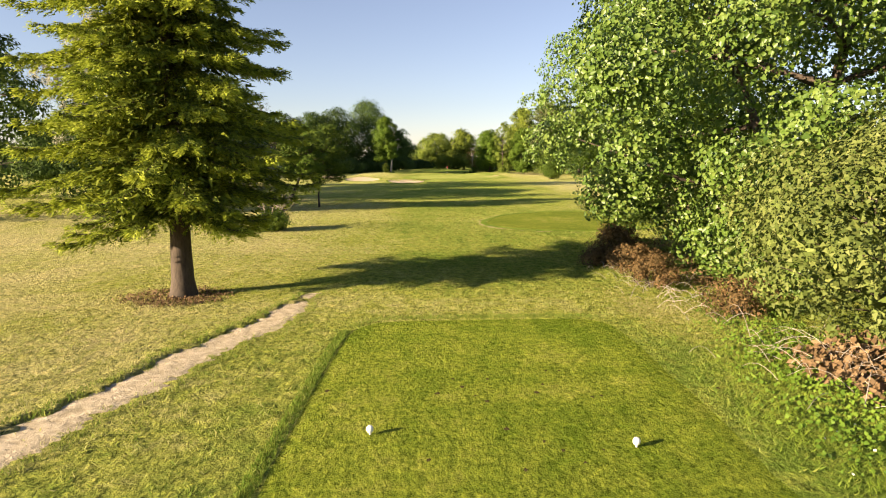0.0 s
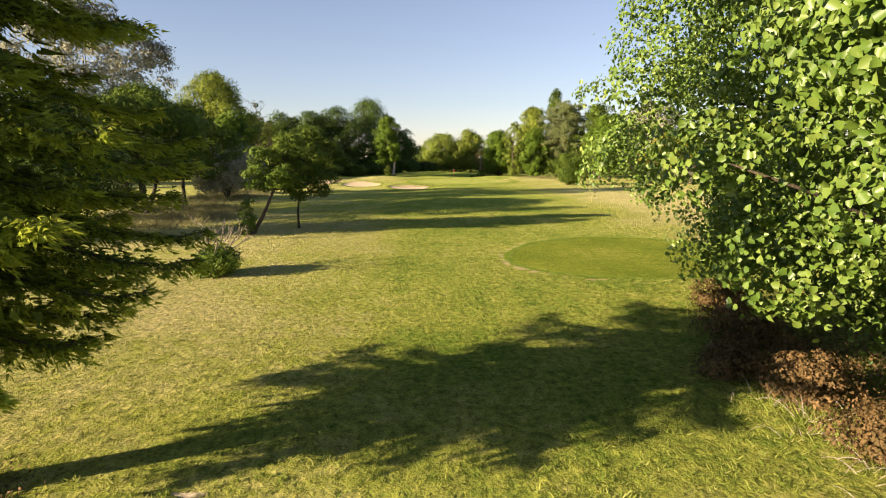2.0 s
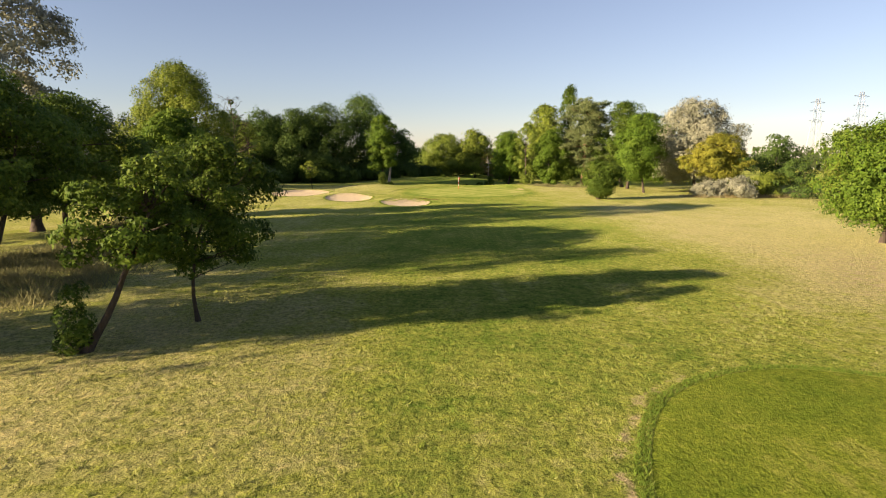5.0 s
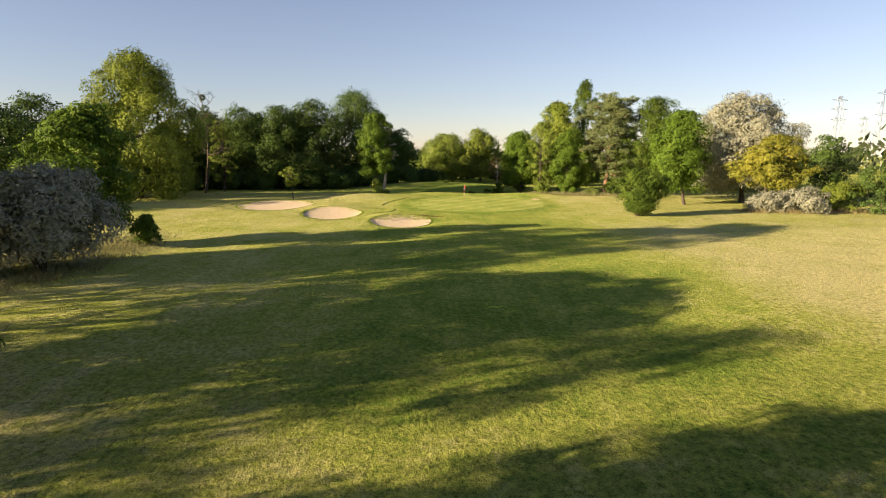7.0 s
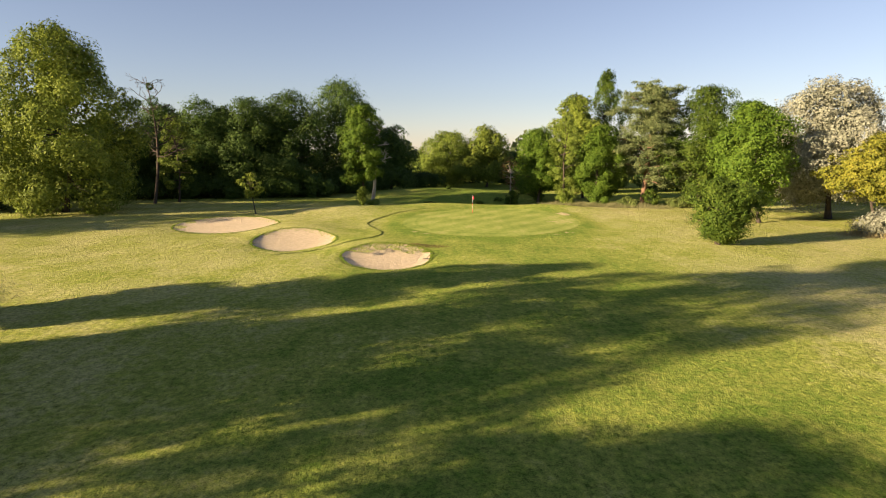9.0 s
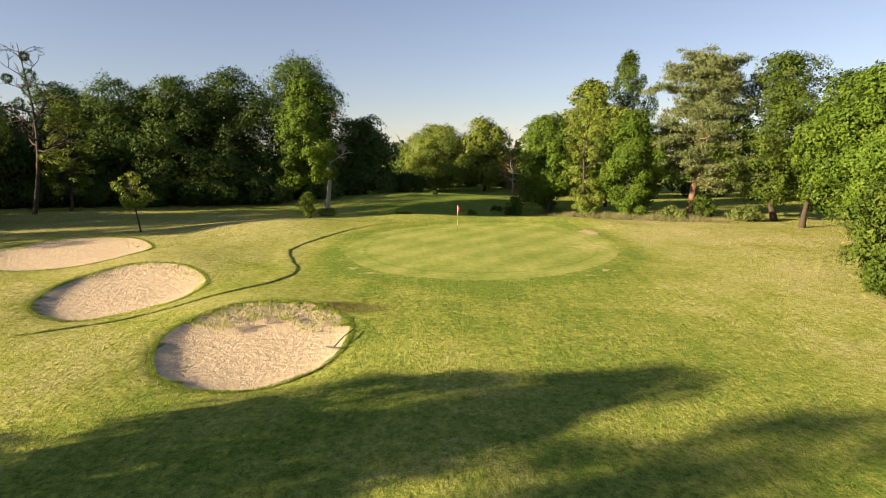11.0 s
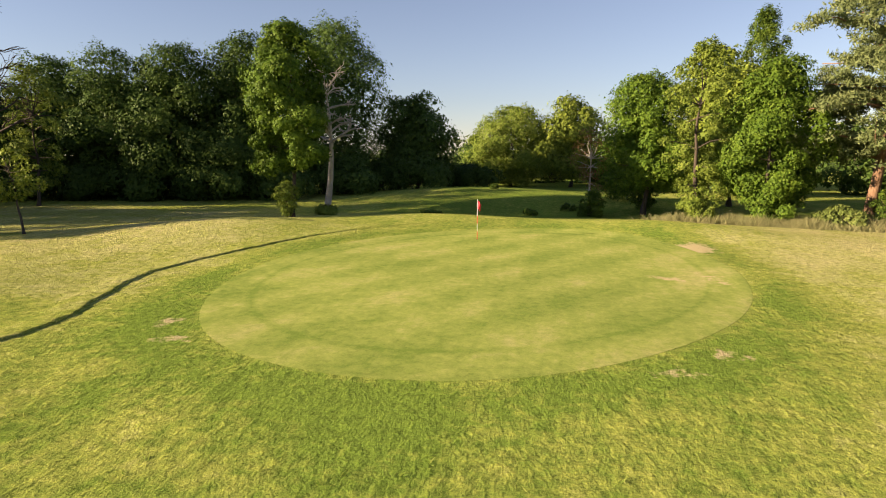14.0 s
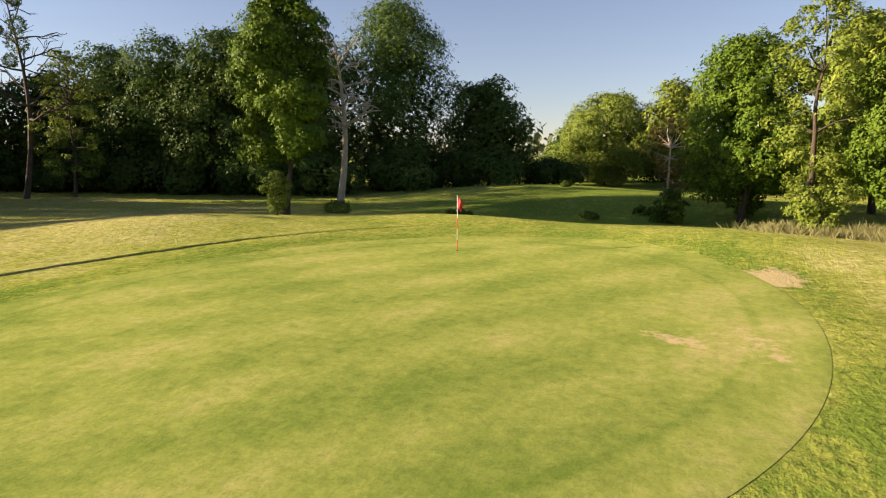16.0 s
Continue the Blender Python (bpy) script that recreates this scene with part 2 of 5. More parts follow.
class Tubes:
    """Tapered round limbs collected into one mesh."""

    def __init__(self):
        self.v, self.f = [], []

    def add(self, pts, radii, n=6):
        pts = np.asarray(pts, float)
        base = sum(len(a) for a in self.v)
        tang = unit(np.gradient(pts, axis=0))
        ref = np.array((1.0, 0.13, 0.05)) if abs(tang[0][0]) < 0.8 else np.array((0.1, 1.0, 0.0))
        a = unit(np.cross(tang, ref))
        b = np.cross(tang, a)
        ang = np.linspace(0, 2 * np.pi, n, endpoint=False)
        r = np.asarray(radii, float)[:, None, None]
        ring = pts[:, None] + r * (np.cos(ang)[None, :, None] * a[:, None] + np.sin(ang)[None, :, None] * b[:, None])
        self.v.append(ring.reshape(-1, 3))
        m = len(pts)
        for i in range(m - 1):
            for j in range(n):
                k = (j + 1) % n
                self.f.append((base + i * n + j, base + i * n + k, base + (i + 1) * n + k, base + (i + 1) * n + j))
        self.f.append(tuple(base + (m - 1) * n + j for j in range(n)))

    def build(self, name, mat, parent=None, label=""):
        return mesh_object(name, np.concatenate(self.v), self.f, mat, parent, True, label)


def leaf_cards(pos, axis, normal, size, width=0.55, heart=False, fold=0.25, plain=False):
    """Folded leaves: vertices and quads, or plain pointed ones of one triangle. axis: base to tip."""
    axis = unit(axis)
    side = unit(np.cross(axis, normal))
    up = np.cross(side, axis)
    s = size[:, None]
    n = len(pos)
    if plain:
        out = [pos - s * 0.5 * width * side, pos + s * 0.5 * width * side, pos + s * axis]
        return np.stack(out, 1).reshape(-1, 3), np.arange(n)[:, None] * 3 + np.array([[0, 1, 2]])
    if heart:
        out = [pos, pos + s * (0.1 * axis + 0.46 * side + fold * 0.4 * up), pos + s * (0.6 * axis + 0.4 * side + fold * 0.3 * up), pos + s * (axis - 0.12 * up),
               pos + s * (0.6 * axis - 0.4 * side + fold * 0.3 * up), pos + s * (0.1 * axis - 0.46 * side + fold * 0.4 * up)]
        V = np.stack(out, 1).reshape(-1, 3)
        k = np.arange(n)[:, None] * 6
        F = np.concatenate([k + np.array([[0, 1, 2, 3]]), k + np.array([[0, 3, 4, 5]])])
    else:
        out = [pos, pos + s * (0.45 * axis + width * 0.5 * side + fold * 0.3 * up), pos + s * axis, pos + s * (0.45 * axis - width * 0.5 * side + fold * 0.3 * up)]
        V = np.stack(out, 1).reshape(-1, 3)
        F = np.arange(n)[:, None] * 4 + np.array([[0, 1, 2, 3]])
    return V, F


PROFILES = {
    "round": lambda u: np.sqrt(np.clip(1 - (2 * u - 1) ** 2, 0.02, 1)),
    "dome": lambda u: np.sqrt(np.clip(1 - (np.clip(u - 0.25, 0, 1) / 0.75) ** 2, 0.02, 1)) * np.clip(0.55 + 1.8 * u, 0, 1),
    "skirt": lambda u: np.sqrt(np.clip(1 - (np.clip(u - 0.25, 0, 1) / 0.75) ** 2, 0.02, 1)) * np.clip(0.8 + 1.2 * u, 0, 1),
    "column": lambda u: np.clip(np.sin(np.pi * np.clip(u * 0.93 + 0.07, 0, 1)) ** 0.45, 0.12, 1),
    "cone": lambda u: np.clip(1.02 - u, 0.05, 1) ** 0.8 * np.clip(0.6 + 4 * u, 0, 1),
    "spindle": lambda u: np.clip(np.sin(np.pi * np.clip(0.12 + 0.86 * u, 0, 1)) ** 0.8, 0.1, 1),
    "vase": lambda u: np.clip(0.3 + 1.1 * u, 0, 1) * np.sqrt(np.clip(1 - np.clip(u - 0.55, 0, 1) ** 2 / 0.22, 0.03, 1)),
}


def leaf_mesh():
    """One heart-shaped leaf of unit length."""
    V, F = leaf_cards(np.zeros((1, 3)), np.array([[0.0, 1.0, 0.0]]), np.array([[0.0, 0.0, 1.0]]), np.ones(1), heart=True)
    ob = mesh_object("leaf", V, F, M_BIGLEAF)
    me = ob.data
    bpy.data.objects.remove(ob)
    return me


LEAF = leaf_mesh()
BUNKERS = [(-6.8, 114.5, 3.42, 4.7, 0.2), (-15.9, 122.6, 3.55, 5.4, 0.22), (-25.9, 134.0, 5.2, 6.2, 0.3)]


def ground_z(x, y):
    """Height of the land."""
    x, y = np.asarray(x, float), np.asarray(y, float)

    def hump(cx, cy, sx, sy, h, turn=0.0):
        c, s = math.cos(turn), math.sin(turn)
        a, b = (x - cx) * c + (y - cy) * s, -(x - cx) * s + (y - cy) * c
        return h * np.exp(-(a / sx) ** 2 - (b / sy) ** 2)
    z = 0.06 * np.sin(x * 0.11 + 1.0) * np.sin(y * 0.083) + 0.05 * np.sin(x * 0.29 + y * 0.17) * np.sin(y * 0.21 + 2)
    z = z + hump(-15, 149, 9, 6, 0.75, 0.5) + hump(-3, 158.5, 7, 3.2, 0.5) + hump(12.5, 153, 7, 4, 0.7, -0.5) + hump(3, 139, 14, 18, 0.12)
    z = z + hump(-18, 131, 5, 4, 0.35) + hump(-10, 121, 4, 4, 0.2) + hump(-4, 186, 14, 10, 1.1) - hump(2, 168, 22, 7, 0.55)
    for cx, cy, a, b, t in BUNKERS:
        c, s = math.cos(t), math.sin(t)
        p, q = (x - cx) * c + (y - cy) * s, -(x - cx) * s + (y - cy) * c
        z = z + 0.32 * np.clip(q / b, -1.0, 1.3) * np.exp(-(np.hypot(p / a, q / b) / 1.35) ** 4)
    return z


def gz(x, y):
    return float(ground_z(x, y))


def thing(name, x, y, label, category, group="", z=None):
    ob = new(name)
    ob.location = (x, y, gz(x, y) if z is None else z)
    ob.empty_display_size = 0.3
    return tagged(ob, label, category, group)


def bent(p0, p1, n, sag, rng):
    """A gently crooked line of n points from p0 to p1."""
    u = np.linspace(0, 1, n)[:, None]
    p0, p1 = np.asarray(p0, float), np.asarray(p1, float)
    w = rng.normal(size=3) * sag
    return p0 + (p1 - p0) * u + np.sin(np.pi * u) * w + rng.normal(size=(n, 3)) * sag * 0.18 * np.sin(np.pi * u)


def broadleaf(name, x, y, H, rx, ry, z0, label, leafmat, prof="dome", n=6000, leaf=0.3, clumps=60, clump_r=None, trunk=0.22, lean=(0, 0), seed=0,
              barkmat=None, category="tree", group="", stems=1, spread=0.55, heart=False, inner=0.7, flat=0.7, shift=(0, 0), fuller=1.15, split=False, thin=False):
    """A tree or bush: tapered trunk or stems, limbs to every clump, and a crown of leaves in clumps."""
    rng = np.random.default_rng(seed + 11)
    ob = thing(name, x, y, label, category, group)
    rx, ry = rx * fuller, ry * fuller
    barkmat = barkmat or M_BARK
    # clump centres spread evenly over the crown's outline, a few deeper inside
    i = np.arange(clumps)
    u = np.clip((i + rng.uniform(0.1, 0.9, clumps)) / clumps, 0.02, 0.985)
    ang = i * 2.399963 + seed + rng.normal(size=clumps) * 0.35
    rf = 1 - inner * rng.uniform(0, 1, clumps) ** 2.0
    w = PROFILES[prof](u) * rf * np.minimum(1.12, 1 + 0.15 * np.sin(ang * 2 + seed + 7 * u) + 0.1 * np.sin(ang * 5 + 3 * seed - 9 * u) + 0.1 * rng.normal(size=clumps))
    cr = clump_r or 0.34 * min(rx, ry)
    C = np.stack([w * (rx - cr * 0.6) * np.cos(ang), w * (ry - cr * 0.6) * np.sin(ang), z0 + cr * 0.5 + u * (H - z0 - cr)], 1)
    C[:, 0] += shift[0] + lean[0] * C[:, 2] / H
    C[:, 1] += shift[1] + lean[1] * C[:, 2] / H
    # trunk and limbs
    tubes = Tubes()
    top = np.array((lean[0] + shift[0] * 0.8, lean[1] + shift[1] * 0.8, z0 + (H - z0) * 0.7))
    lines = []
    for s in range(stems):
        a = 2 * np.pi * s / stems + rng.uniform(0, 1)
        off = np.array((math.cos(a), math.sin(a), 0)) if stems > 1 else np.zeros(3)
        e = top + off * rx * 0.45
        line = bent(off * trunk * 1.2 + (0, 0, -0.15), e, 9, 0.035 * H if stems == 1 else 0.028 * H, rng)
        r = trunk * np.linspace(1, 0.22, 9) / (1 if stems == 1 else 1.25)
        r[0] *= 1.45
        tubes.add(line, r, 9)
        lines.append(line)
    tubes.build("trunk", barkmat, ob)
    wood = Tubes()
    for c in C[rng.permutation(clumps)[: min(clumps, 46 if split else 22)]]:
        line = lines[rng.integers(len(lines))]
        k = int(np.clip(np.searchsorted(line[:, 2], c[2] - spread * 0.5 * np.hypot(c[0], c[1]) - 0.2), 2, 7))
        st = line[k]
        if split:
            wood = Tubes()
        wood.add(bent(st, c, 5, 0.06 * np.linalg.norm(c - st), rng), trunk * np.array((0.34, 0.26, 0.19, 0.12, 0.05)), 5)
        if split:
            wood.build("limb", barkmat, ob)
    if not split:
        tagged(wood.build("branchwork", barkmat, ob), kind="stuff")
    # leaves: they clothe the outer and upper side of every clump
    grow = np.clip(np.exp(0.38 * rng.normal(size=clumps)) * 0.9, 0.4, 1.6)
    total = n if heart else int(1.9 * n)
    per = np.maximum(1, rng.multinomial(total, grow ** 2 / (grow ** 2).sum()))
    cid = np.repeat(i, per)
    N = len(cid)
    mid = np.stack([lean[0] * C[:, 2] / H + shift[0], lean[1] * C[:, 2] / H + shift[1], 0 * u + z0 + 0.42 * (H - z0)], 1)
    away = unit((C - mid) / np.array((rx, ry, 0.55 * (H - z0))))
    d = unit(rng.normal(size=(N, 3)) + 0.6 * away[cid] + np.array((0, 0, 0.3)))
    ph = rng.uniform(0, 6.28, (clumps, 3))[cid]
    knob = 1 + 0.3 * np.sin(4.6 * d[:, 0] + ph[:, 0]) * np.sin(4.6 * d[:, 1] + ph[:, 1]) + 0.2 * np.sin(9.5 * d[:, 2] + ph[:, 2]) * np.sin(8.7 * d[:, 0] + ph[:, 1])
    rad = cr * grow[cid] * knob * (0.7 + 0.3 * np.sqrt(rng.uniform(0, 1, N))) * np.where(rng.uniform(0, 1, N) < 0.05, rng.uniform(1.05, 1.3, N), 1.0)
    pos = C[cid] + d * rad[:, None] * np.array((1, 1, flat)) + rng.normal(size=(N, 3)) * cr * 0.02
    pos[:, 2] = np.maximum(pos[:, 2], 0.03)
    if heart:
        # the boughs over the tee carry their outermost leaves one by one
        front = np.argsort(pos[:, 0] + 0.6 * pos[:, 1])[: N // 3]
        front = front[rng.permutation(len(front))[:200]]
        for j in front:
            lf = new("leaf", LEAF)
            lf.parent = ob
            q = Vector(unit(d[j] + np.array((-0.4, -0.4, 0.3)) + rng.normal(size=3) * 0.3)).to_track_quat("Z", "Y")
            lf.matrix_local = Matrix.Translation(Vector(pos[j]) + Vector(d[j]) * 0.05) @ q.to_matrix().to_4x4() @ Matrix.Rotation(rng.uniform(0, 6.28), 4, "Z") @ Matrix.Scale(leaf * rng.uniform(0.8, 1.35), 4)
        seen = (pos[:, 0] + 0.35 * pos[:, 1] < -0.3) | (pos[:, 0] + 1.4 * pos[:, 1] < -1.5) | (rng.uniform(0, 1, N) < 0.2)
        pos, d, cid, N = pos[seen], d[seen], cid[seen], int(seen.sum())
    nrm = unit(d + 0.35 * away[cid] + np.array((0, 0, 0.25)) + rng.normal(size=(N, 3)) * (0.55 if heart else 0.42))
    ax = np.cross(nrm, rng.normal(size=(N, 3))) + np.array((0, 0, -0.25))
    if heart:
        V, F = leaf_cards(pos, ax, nrm, leaf * rng.uniform(0.6, 1.35, N), 0.62, True, 0.5)
    else:
        V, F = leaf_cards(pos, ax, nrm, leaf * 0.97 * rng.uniform(0.6, 1.35, N), 0.72, plain=True)
    mesh_object("crown", V, F, leafmat, ob)
    if n >= 1200 and not thin:
        # shaded inner leaves close the heart of each clump
        m = clumps * (60 if heart else 22)
        k = rng.integers(0, clumps, m)
        p = mid[k] + (C[k] - mid[k]) * rng.uniform(0.5, 0.86, (m, 1)) + rng.normal(size=(m, 3)) * cr * 0.26
        p[:, 2] = np.maximum(p[:, 2], 0.25)
        V, F = leaf_cards(p, rng.normal(size=(m, 3)), rng.normal(size=(m, 3)), (0.2 if heart else min(0.32 * cr, 0.55)) * rng.uniform(0.6, 1.2, m), 0.9, plain=True)
        mesh_object("inner_leaves", V, F, leafmat, ob)
    return ob


# ---- ground ----
def axis_steps(lo, dense0, dense1, hi, step):
    """Grid lines: close together between dense0 and dense1, then ever wider."""
    mid = list(np.arange(dense0, dense1 + step / 2, step))
    out, s, v = [], step, dense1
    while v < hi:
        s *= 1.22
        v += s
        out.append(min(v, hi))
    low, s, v = [], step, dense0
    while v > lo:
        s *= 1.22
        v -= s
        low.append(max(v, lo))
    return np.array(low[::-1] + mid + out)


def bunker_inside(x, y):
    d = np.full(np.shape(x), 9.0)
    for cx, cy, a, b, t in BUNKERS:
        c, s = math.cos(t), math.sin(t)
        p, q = (x - cx) * c + (y - cy) * s, -(x - cx) * s + (y - cy) * c
        d = np.minimum(d, np.hypot(p / a, q / b))
    return d


def smooth_step(v, a, b):
    t = np.clip((v - a) / (b - a), 0, 1)
    return t * t * (3 - 2 * t)


def wave(x, y, s, k):
    """Soft random field between -1 and 1."""
    return (np.sin(x * s + k) * np.sin(y * s * 0.83 + 2.1 * k) + np.sin((x + y) * s * 0.61 + 3 * k) * np.sin((x - y) * s * 0.47 + k)) * 0.5


def on_green(x, y):
    """0 in the middle of the putting green, 1 at its edge."""
    c, q = math.cos(-0.17), math.sin(-0.17)
    return np.hypot(((x - 2.8) * c + (y - 138.8) * q) / 9.85, (-(x - 2.8) * q + (y - 138.8) * c) / 13.65)


def dryness(x, y):
    """0 lush, 1 straw: the watered playing line is green, the sides are parched."""
    line = 0.5 + 1.0 * np.sin(y * 0.03)
    side = smooth_step(np.abs(x - line - 1.5), 3.0, 20.0)
    d = 0.33 + 0.28 * side + 0.1 * wave(x, y, 0.35, 1.0) + 0.08 * wave(x, y, 0.9, 2.0)
    left = smooth_step(-x, 1.0, 7.0) * smooth_step(y, 14, 22) * (1 - smooth_step(y, 52, 62))
    d = d + 0.17 * left
    right = smooth_step(x, 10, 22) * smooth_step(y, 36, 50) * (1 - smooth_step(y, 80, 125))
    d = d + 0.34 * right
    front = np.exp(-((y - 17.0) / 1.5) ** 2) * 0.22 * (1 - smooth_step(x, 5, 7))
    d = d + front
    fair = smooth_step(y, 58, 70) * (1 - smooth_step(y, 100, 116)) * smooth_step(x, -28, -16) * (1 - smooth_step(x, 8, 20))
    d = d - 0.08 * fair
    short = smooth_step(y, 104, 114) * (1 - smooth_step(y, 126, 136)) * smooth_step(x, -9, -4) * (1 - smooth_step(x, 12, 20))
    d = d - 0.06 * short
    # ring round the green: the collar's shadow, painted as a lusher, darker colour
    d = d - 0.3 * np.exp(-((on_green(x, y) - 1.1) / 0.11) ** 2) * smooth_step(165 - y, 5, 20)
    back = smooth_step(y, 160, 170)
    d = d - 0.25 * back
    near = 1 - smooth_step(y, 13.5, 16)
    d = d + near * (0.2 * smooth_step(-x, 4.5, 6.5) - 0.12 * smooth_step(x, 4.0, 5.0))
    mounds = np.exp(-(((x + 16) / 9) ** 2 + ((y - 145) / 8) ** 2)) * 0.12 + np.exp(-(((x - 21) / 6) ** 2 + ((y - 149) / 12) ** 2)) * 0.2
    return np.clip(d + mounds, 0, 1)


def bare_soil(x, y):
    w = 0.0 * x
    for cx, cy, a, b in ((-8.2, 18.0, 1.3, 1.0), (-7.0, 19.2, 1.0, 0.8), (3.0, 38.2, 0.5, 2.0), (9.0, 32.0, 2.2, 1.2), (14.5, 46.0, 4.0, 7.0), (20.0, 58.0, 5.0, 14.0), (26.0, 70.0, 6.0, 16.0), (12.4, 146.0, 1.3, 2.2), (-4.3, 127.0, 0.8, 0.6), (-5.5, 128.6, 0.6, 0.9), (8.2, 126.7, 1.1, 0.5), (9.7, 128.2, 0.9, 0.55)):
        w = w + (0.85 if cy > 140 else 0.7 if cy > 100 else 0.42) * np.exp(-((x - cx) / a) ** 2 - ((y - cy) / b) ** 2)
    c, s = math.cos(-0.35), math.sin(-0.35)
    ring = np.hypot(((x - 8.6) * c + (y - 41.3) * s) / 5.4, (-(x - 8.6) * s + (y - 41.3) * c) / 6.7)
    w = w + 0.7 * np.exp(-((ring - 1.11) / 0.055) ** 2) * smooth_step(8.5 - x + 0.25 * (41 - y), -3.0, 4.0)
    return np.clip(w, 0, 1)


def sward(x, y):
    """1 where the turf is tufty, less where it is mown short towards the green."""
    return 1.0 - 0.22 * smooth_step(y, 60, 85) - 0.08 * smooth_step(y, 96, 112) + 0.2 * smooth_step(np.abs(x - 2), 14, 24) * smooth_step(y, 100, 120) - 0.2 * smooth_step(-on_green(x, y), -1.02, -0.98)


def set_turf(ob, x, y, dry=None, wear=None):
    for key, val in (("dry", dryness(x, y) if dry is None else dry), ("wear", bare_soil(x, y) if wear is None else wear), ("long", sward(x, y))):
        at = ob.data.attributes.new(key, "FLOAT", "POINT")
        at.data.foreach_set("value", np.asarray(val, dtype=np.float32).ravel())


gx = axis_steps(-1800, -20, 22, 1800, 0.5)
gy = axis_steps(-1200, 2, 166, 2600, 0.65)
GX, GY = np.meshgrid(gx, gy)
inside = bunker_inside(GX, GY)
GZ = ground_z(GX, GY) - 0.5 * (1 - smooth_step(inside, 0.86, 0.97))
idx = np.arange(GX.size).reshape(GX.shape)
GF = np.stack([idx[:-1, :-1], idx[:-1, 1:], idx[1:, 1:], idx[1:, :-1]], -1).reshape(-1, 4)
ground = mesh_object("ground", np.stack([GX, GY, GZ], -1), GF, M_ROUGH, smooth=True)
tagged(ground, "mown golf course turf, green in the middle, dry straw-yellow at the sides", "grass", kind="structure")
set_turf(ground, GX, GY)


def outline(cx, cy, a, b, turn=0.0, power=2.0, wob=0.03, n=160, seed=0):
    """A closed, slightly uneven superellipse."""
    t = np.linspace(0, 2 * np.pi, n, endpoint=False)
    c, s = np.cos(t), np.sin(t)
    r = 1 + wob * (np.sin(2 * t + seed) + 0.6 * np.sin(3 * t + 2 * seed) + 0.3 * np.sin(7 * t + seed))
    p = a * r * np.sign(c) * np.abs(c) ** (2 / power)
    q = b * r * np.sign(s) * np.abs(s) ** (2 / power)
    return np.stack([cx + p * math.cos(turn) - q * math.sin(turn), cy + p * math.sin(turn) + q * math.cos(turn)], 1)


def sheet(name, ring, centre, lift, mat, label, category, rings=26, depth=None, dry=None, wear=None, drop=0.045, ease=0.0):
    """A mown surface, filled from its outline towards the centre, lying on the land. depth: hollow as a function of 0 (centre) to 1 (edge)."""
    n = len(ring)
    fr = np.linspace(1, 0.02, rings)
    P = np.asarray(centre) + (ring[None] - np.asarray(centre)) * fr[:, None, None]
    z = ground_z(P[..., 0], P[..., 1]) + lift
    if ease:
        z = z - (lift + 0.004) * smooth_step(fr, 1 - ease, 1.0)[:, None]
    z[0] -= drop if depth is None else 0.0
    if depth is not None:
        z = z - depth(fr)[:, None] * np.ones((1, n))
    V = np.concatenate([np.concatenate([P, z[..., None]], -1).reshape(-1, 3), [[centre[0], centre[1], float(z[-1].mean())]]])
    k = np.arange(rings * n).reshape(rings, n)
    a, b = k[:-1], np.roll(k[:-1], -1, 1)
    c, d = np.roll(k[1:], -1, 1), k[1:]
    F = np.stack([a, b, c, d], -1).reshape(-1, 4).tolist() + [(int(k[-1, j]), int(k[-1, (j + 1) % n]), rings * n) for j in range(n)]
    ob = mesh_object(name, V, F, mat, smooth=True)
    tagged(ob, label, category, kind="structure")
    set_turf(ob, V[:, 0], V[:, 1], None if dry is None else dry(V[:, 0], V[:, 1]), None if wear is None else wear(V[:, 0], V[:, 1]))
    return ob


def blades(x, y, h, width, rng, bend=0.35, lift=0.0, z=None):
    """Single bent blades of grass at the given places."""
    n = len(x)
    p = np.stack([x, y, (ground_z(x, y) if z is None else z) + lift - 0.01], 1)
    a = rng.uniform(0, 2 * np.pi, n)
    d = np.stack([np.cos(a), np.sin(a), np.zeros(n)], 1)
    ax = unit(d * bend * rng.uniform(0.3, 1.6, n)[:, None] + np.array((0, 0, 1)))
    nrm = unit(np.stack([-np.sin(a), np.cos(a), np.zeros(n)], 1) + rng.normal(size=(n, 3)) * 0.4)
    return leaf_cards(p, ax, nrm, h, width * 1.25, plain=True)


RNG = np.random.default_rng(5)


def lip(name, ring, label, width=0.22, per=220, mat=None, tall=0.055, closed=True, dry=0.12):
    """A raised edge of longer grass round a mown surface. A low dry colours in the edge's shadow."""
    n = len(ring)
    seg = np.roll(ring, -1, 0) - ring
    if not closed:
        seg[-1] = 0
    length = np.linalg.norm(seg, axis=1).sum()
    m = int(length * per)
    sl = np.linalg.norm(seg, axis=1)
    i = RNG.choice(n, m, p=sl / sl.sum())
    p = ring[i] + seg[i] * RNG.uniform(0, 1, (m, 1))
    nor = unit(np.stack([seg[i][:, 1], -seg[i][:, 0]], 1))
    p = p + nor * RNG.uniform(-0.04, width, (m, 1))
    V, F = blades(p[:, 0], p[:, 1], tall * RNG.uniform(0.6, 1.6, m), 0.2, RNG, 0.5)
    ob = mesh_object(name, V, F, mat or M_BLADE)
    set_turf(ob, V[:, 0], V[:, 1], dry + 0 * V[:, 0])
    return tagged(ob, label, "grass", kind="stuff")


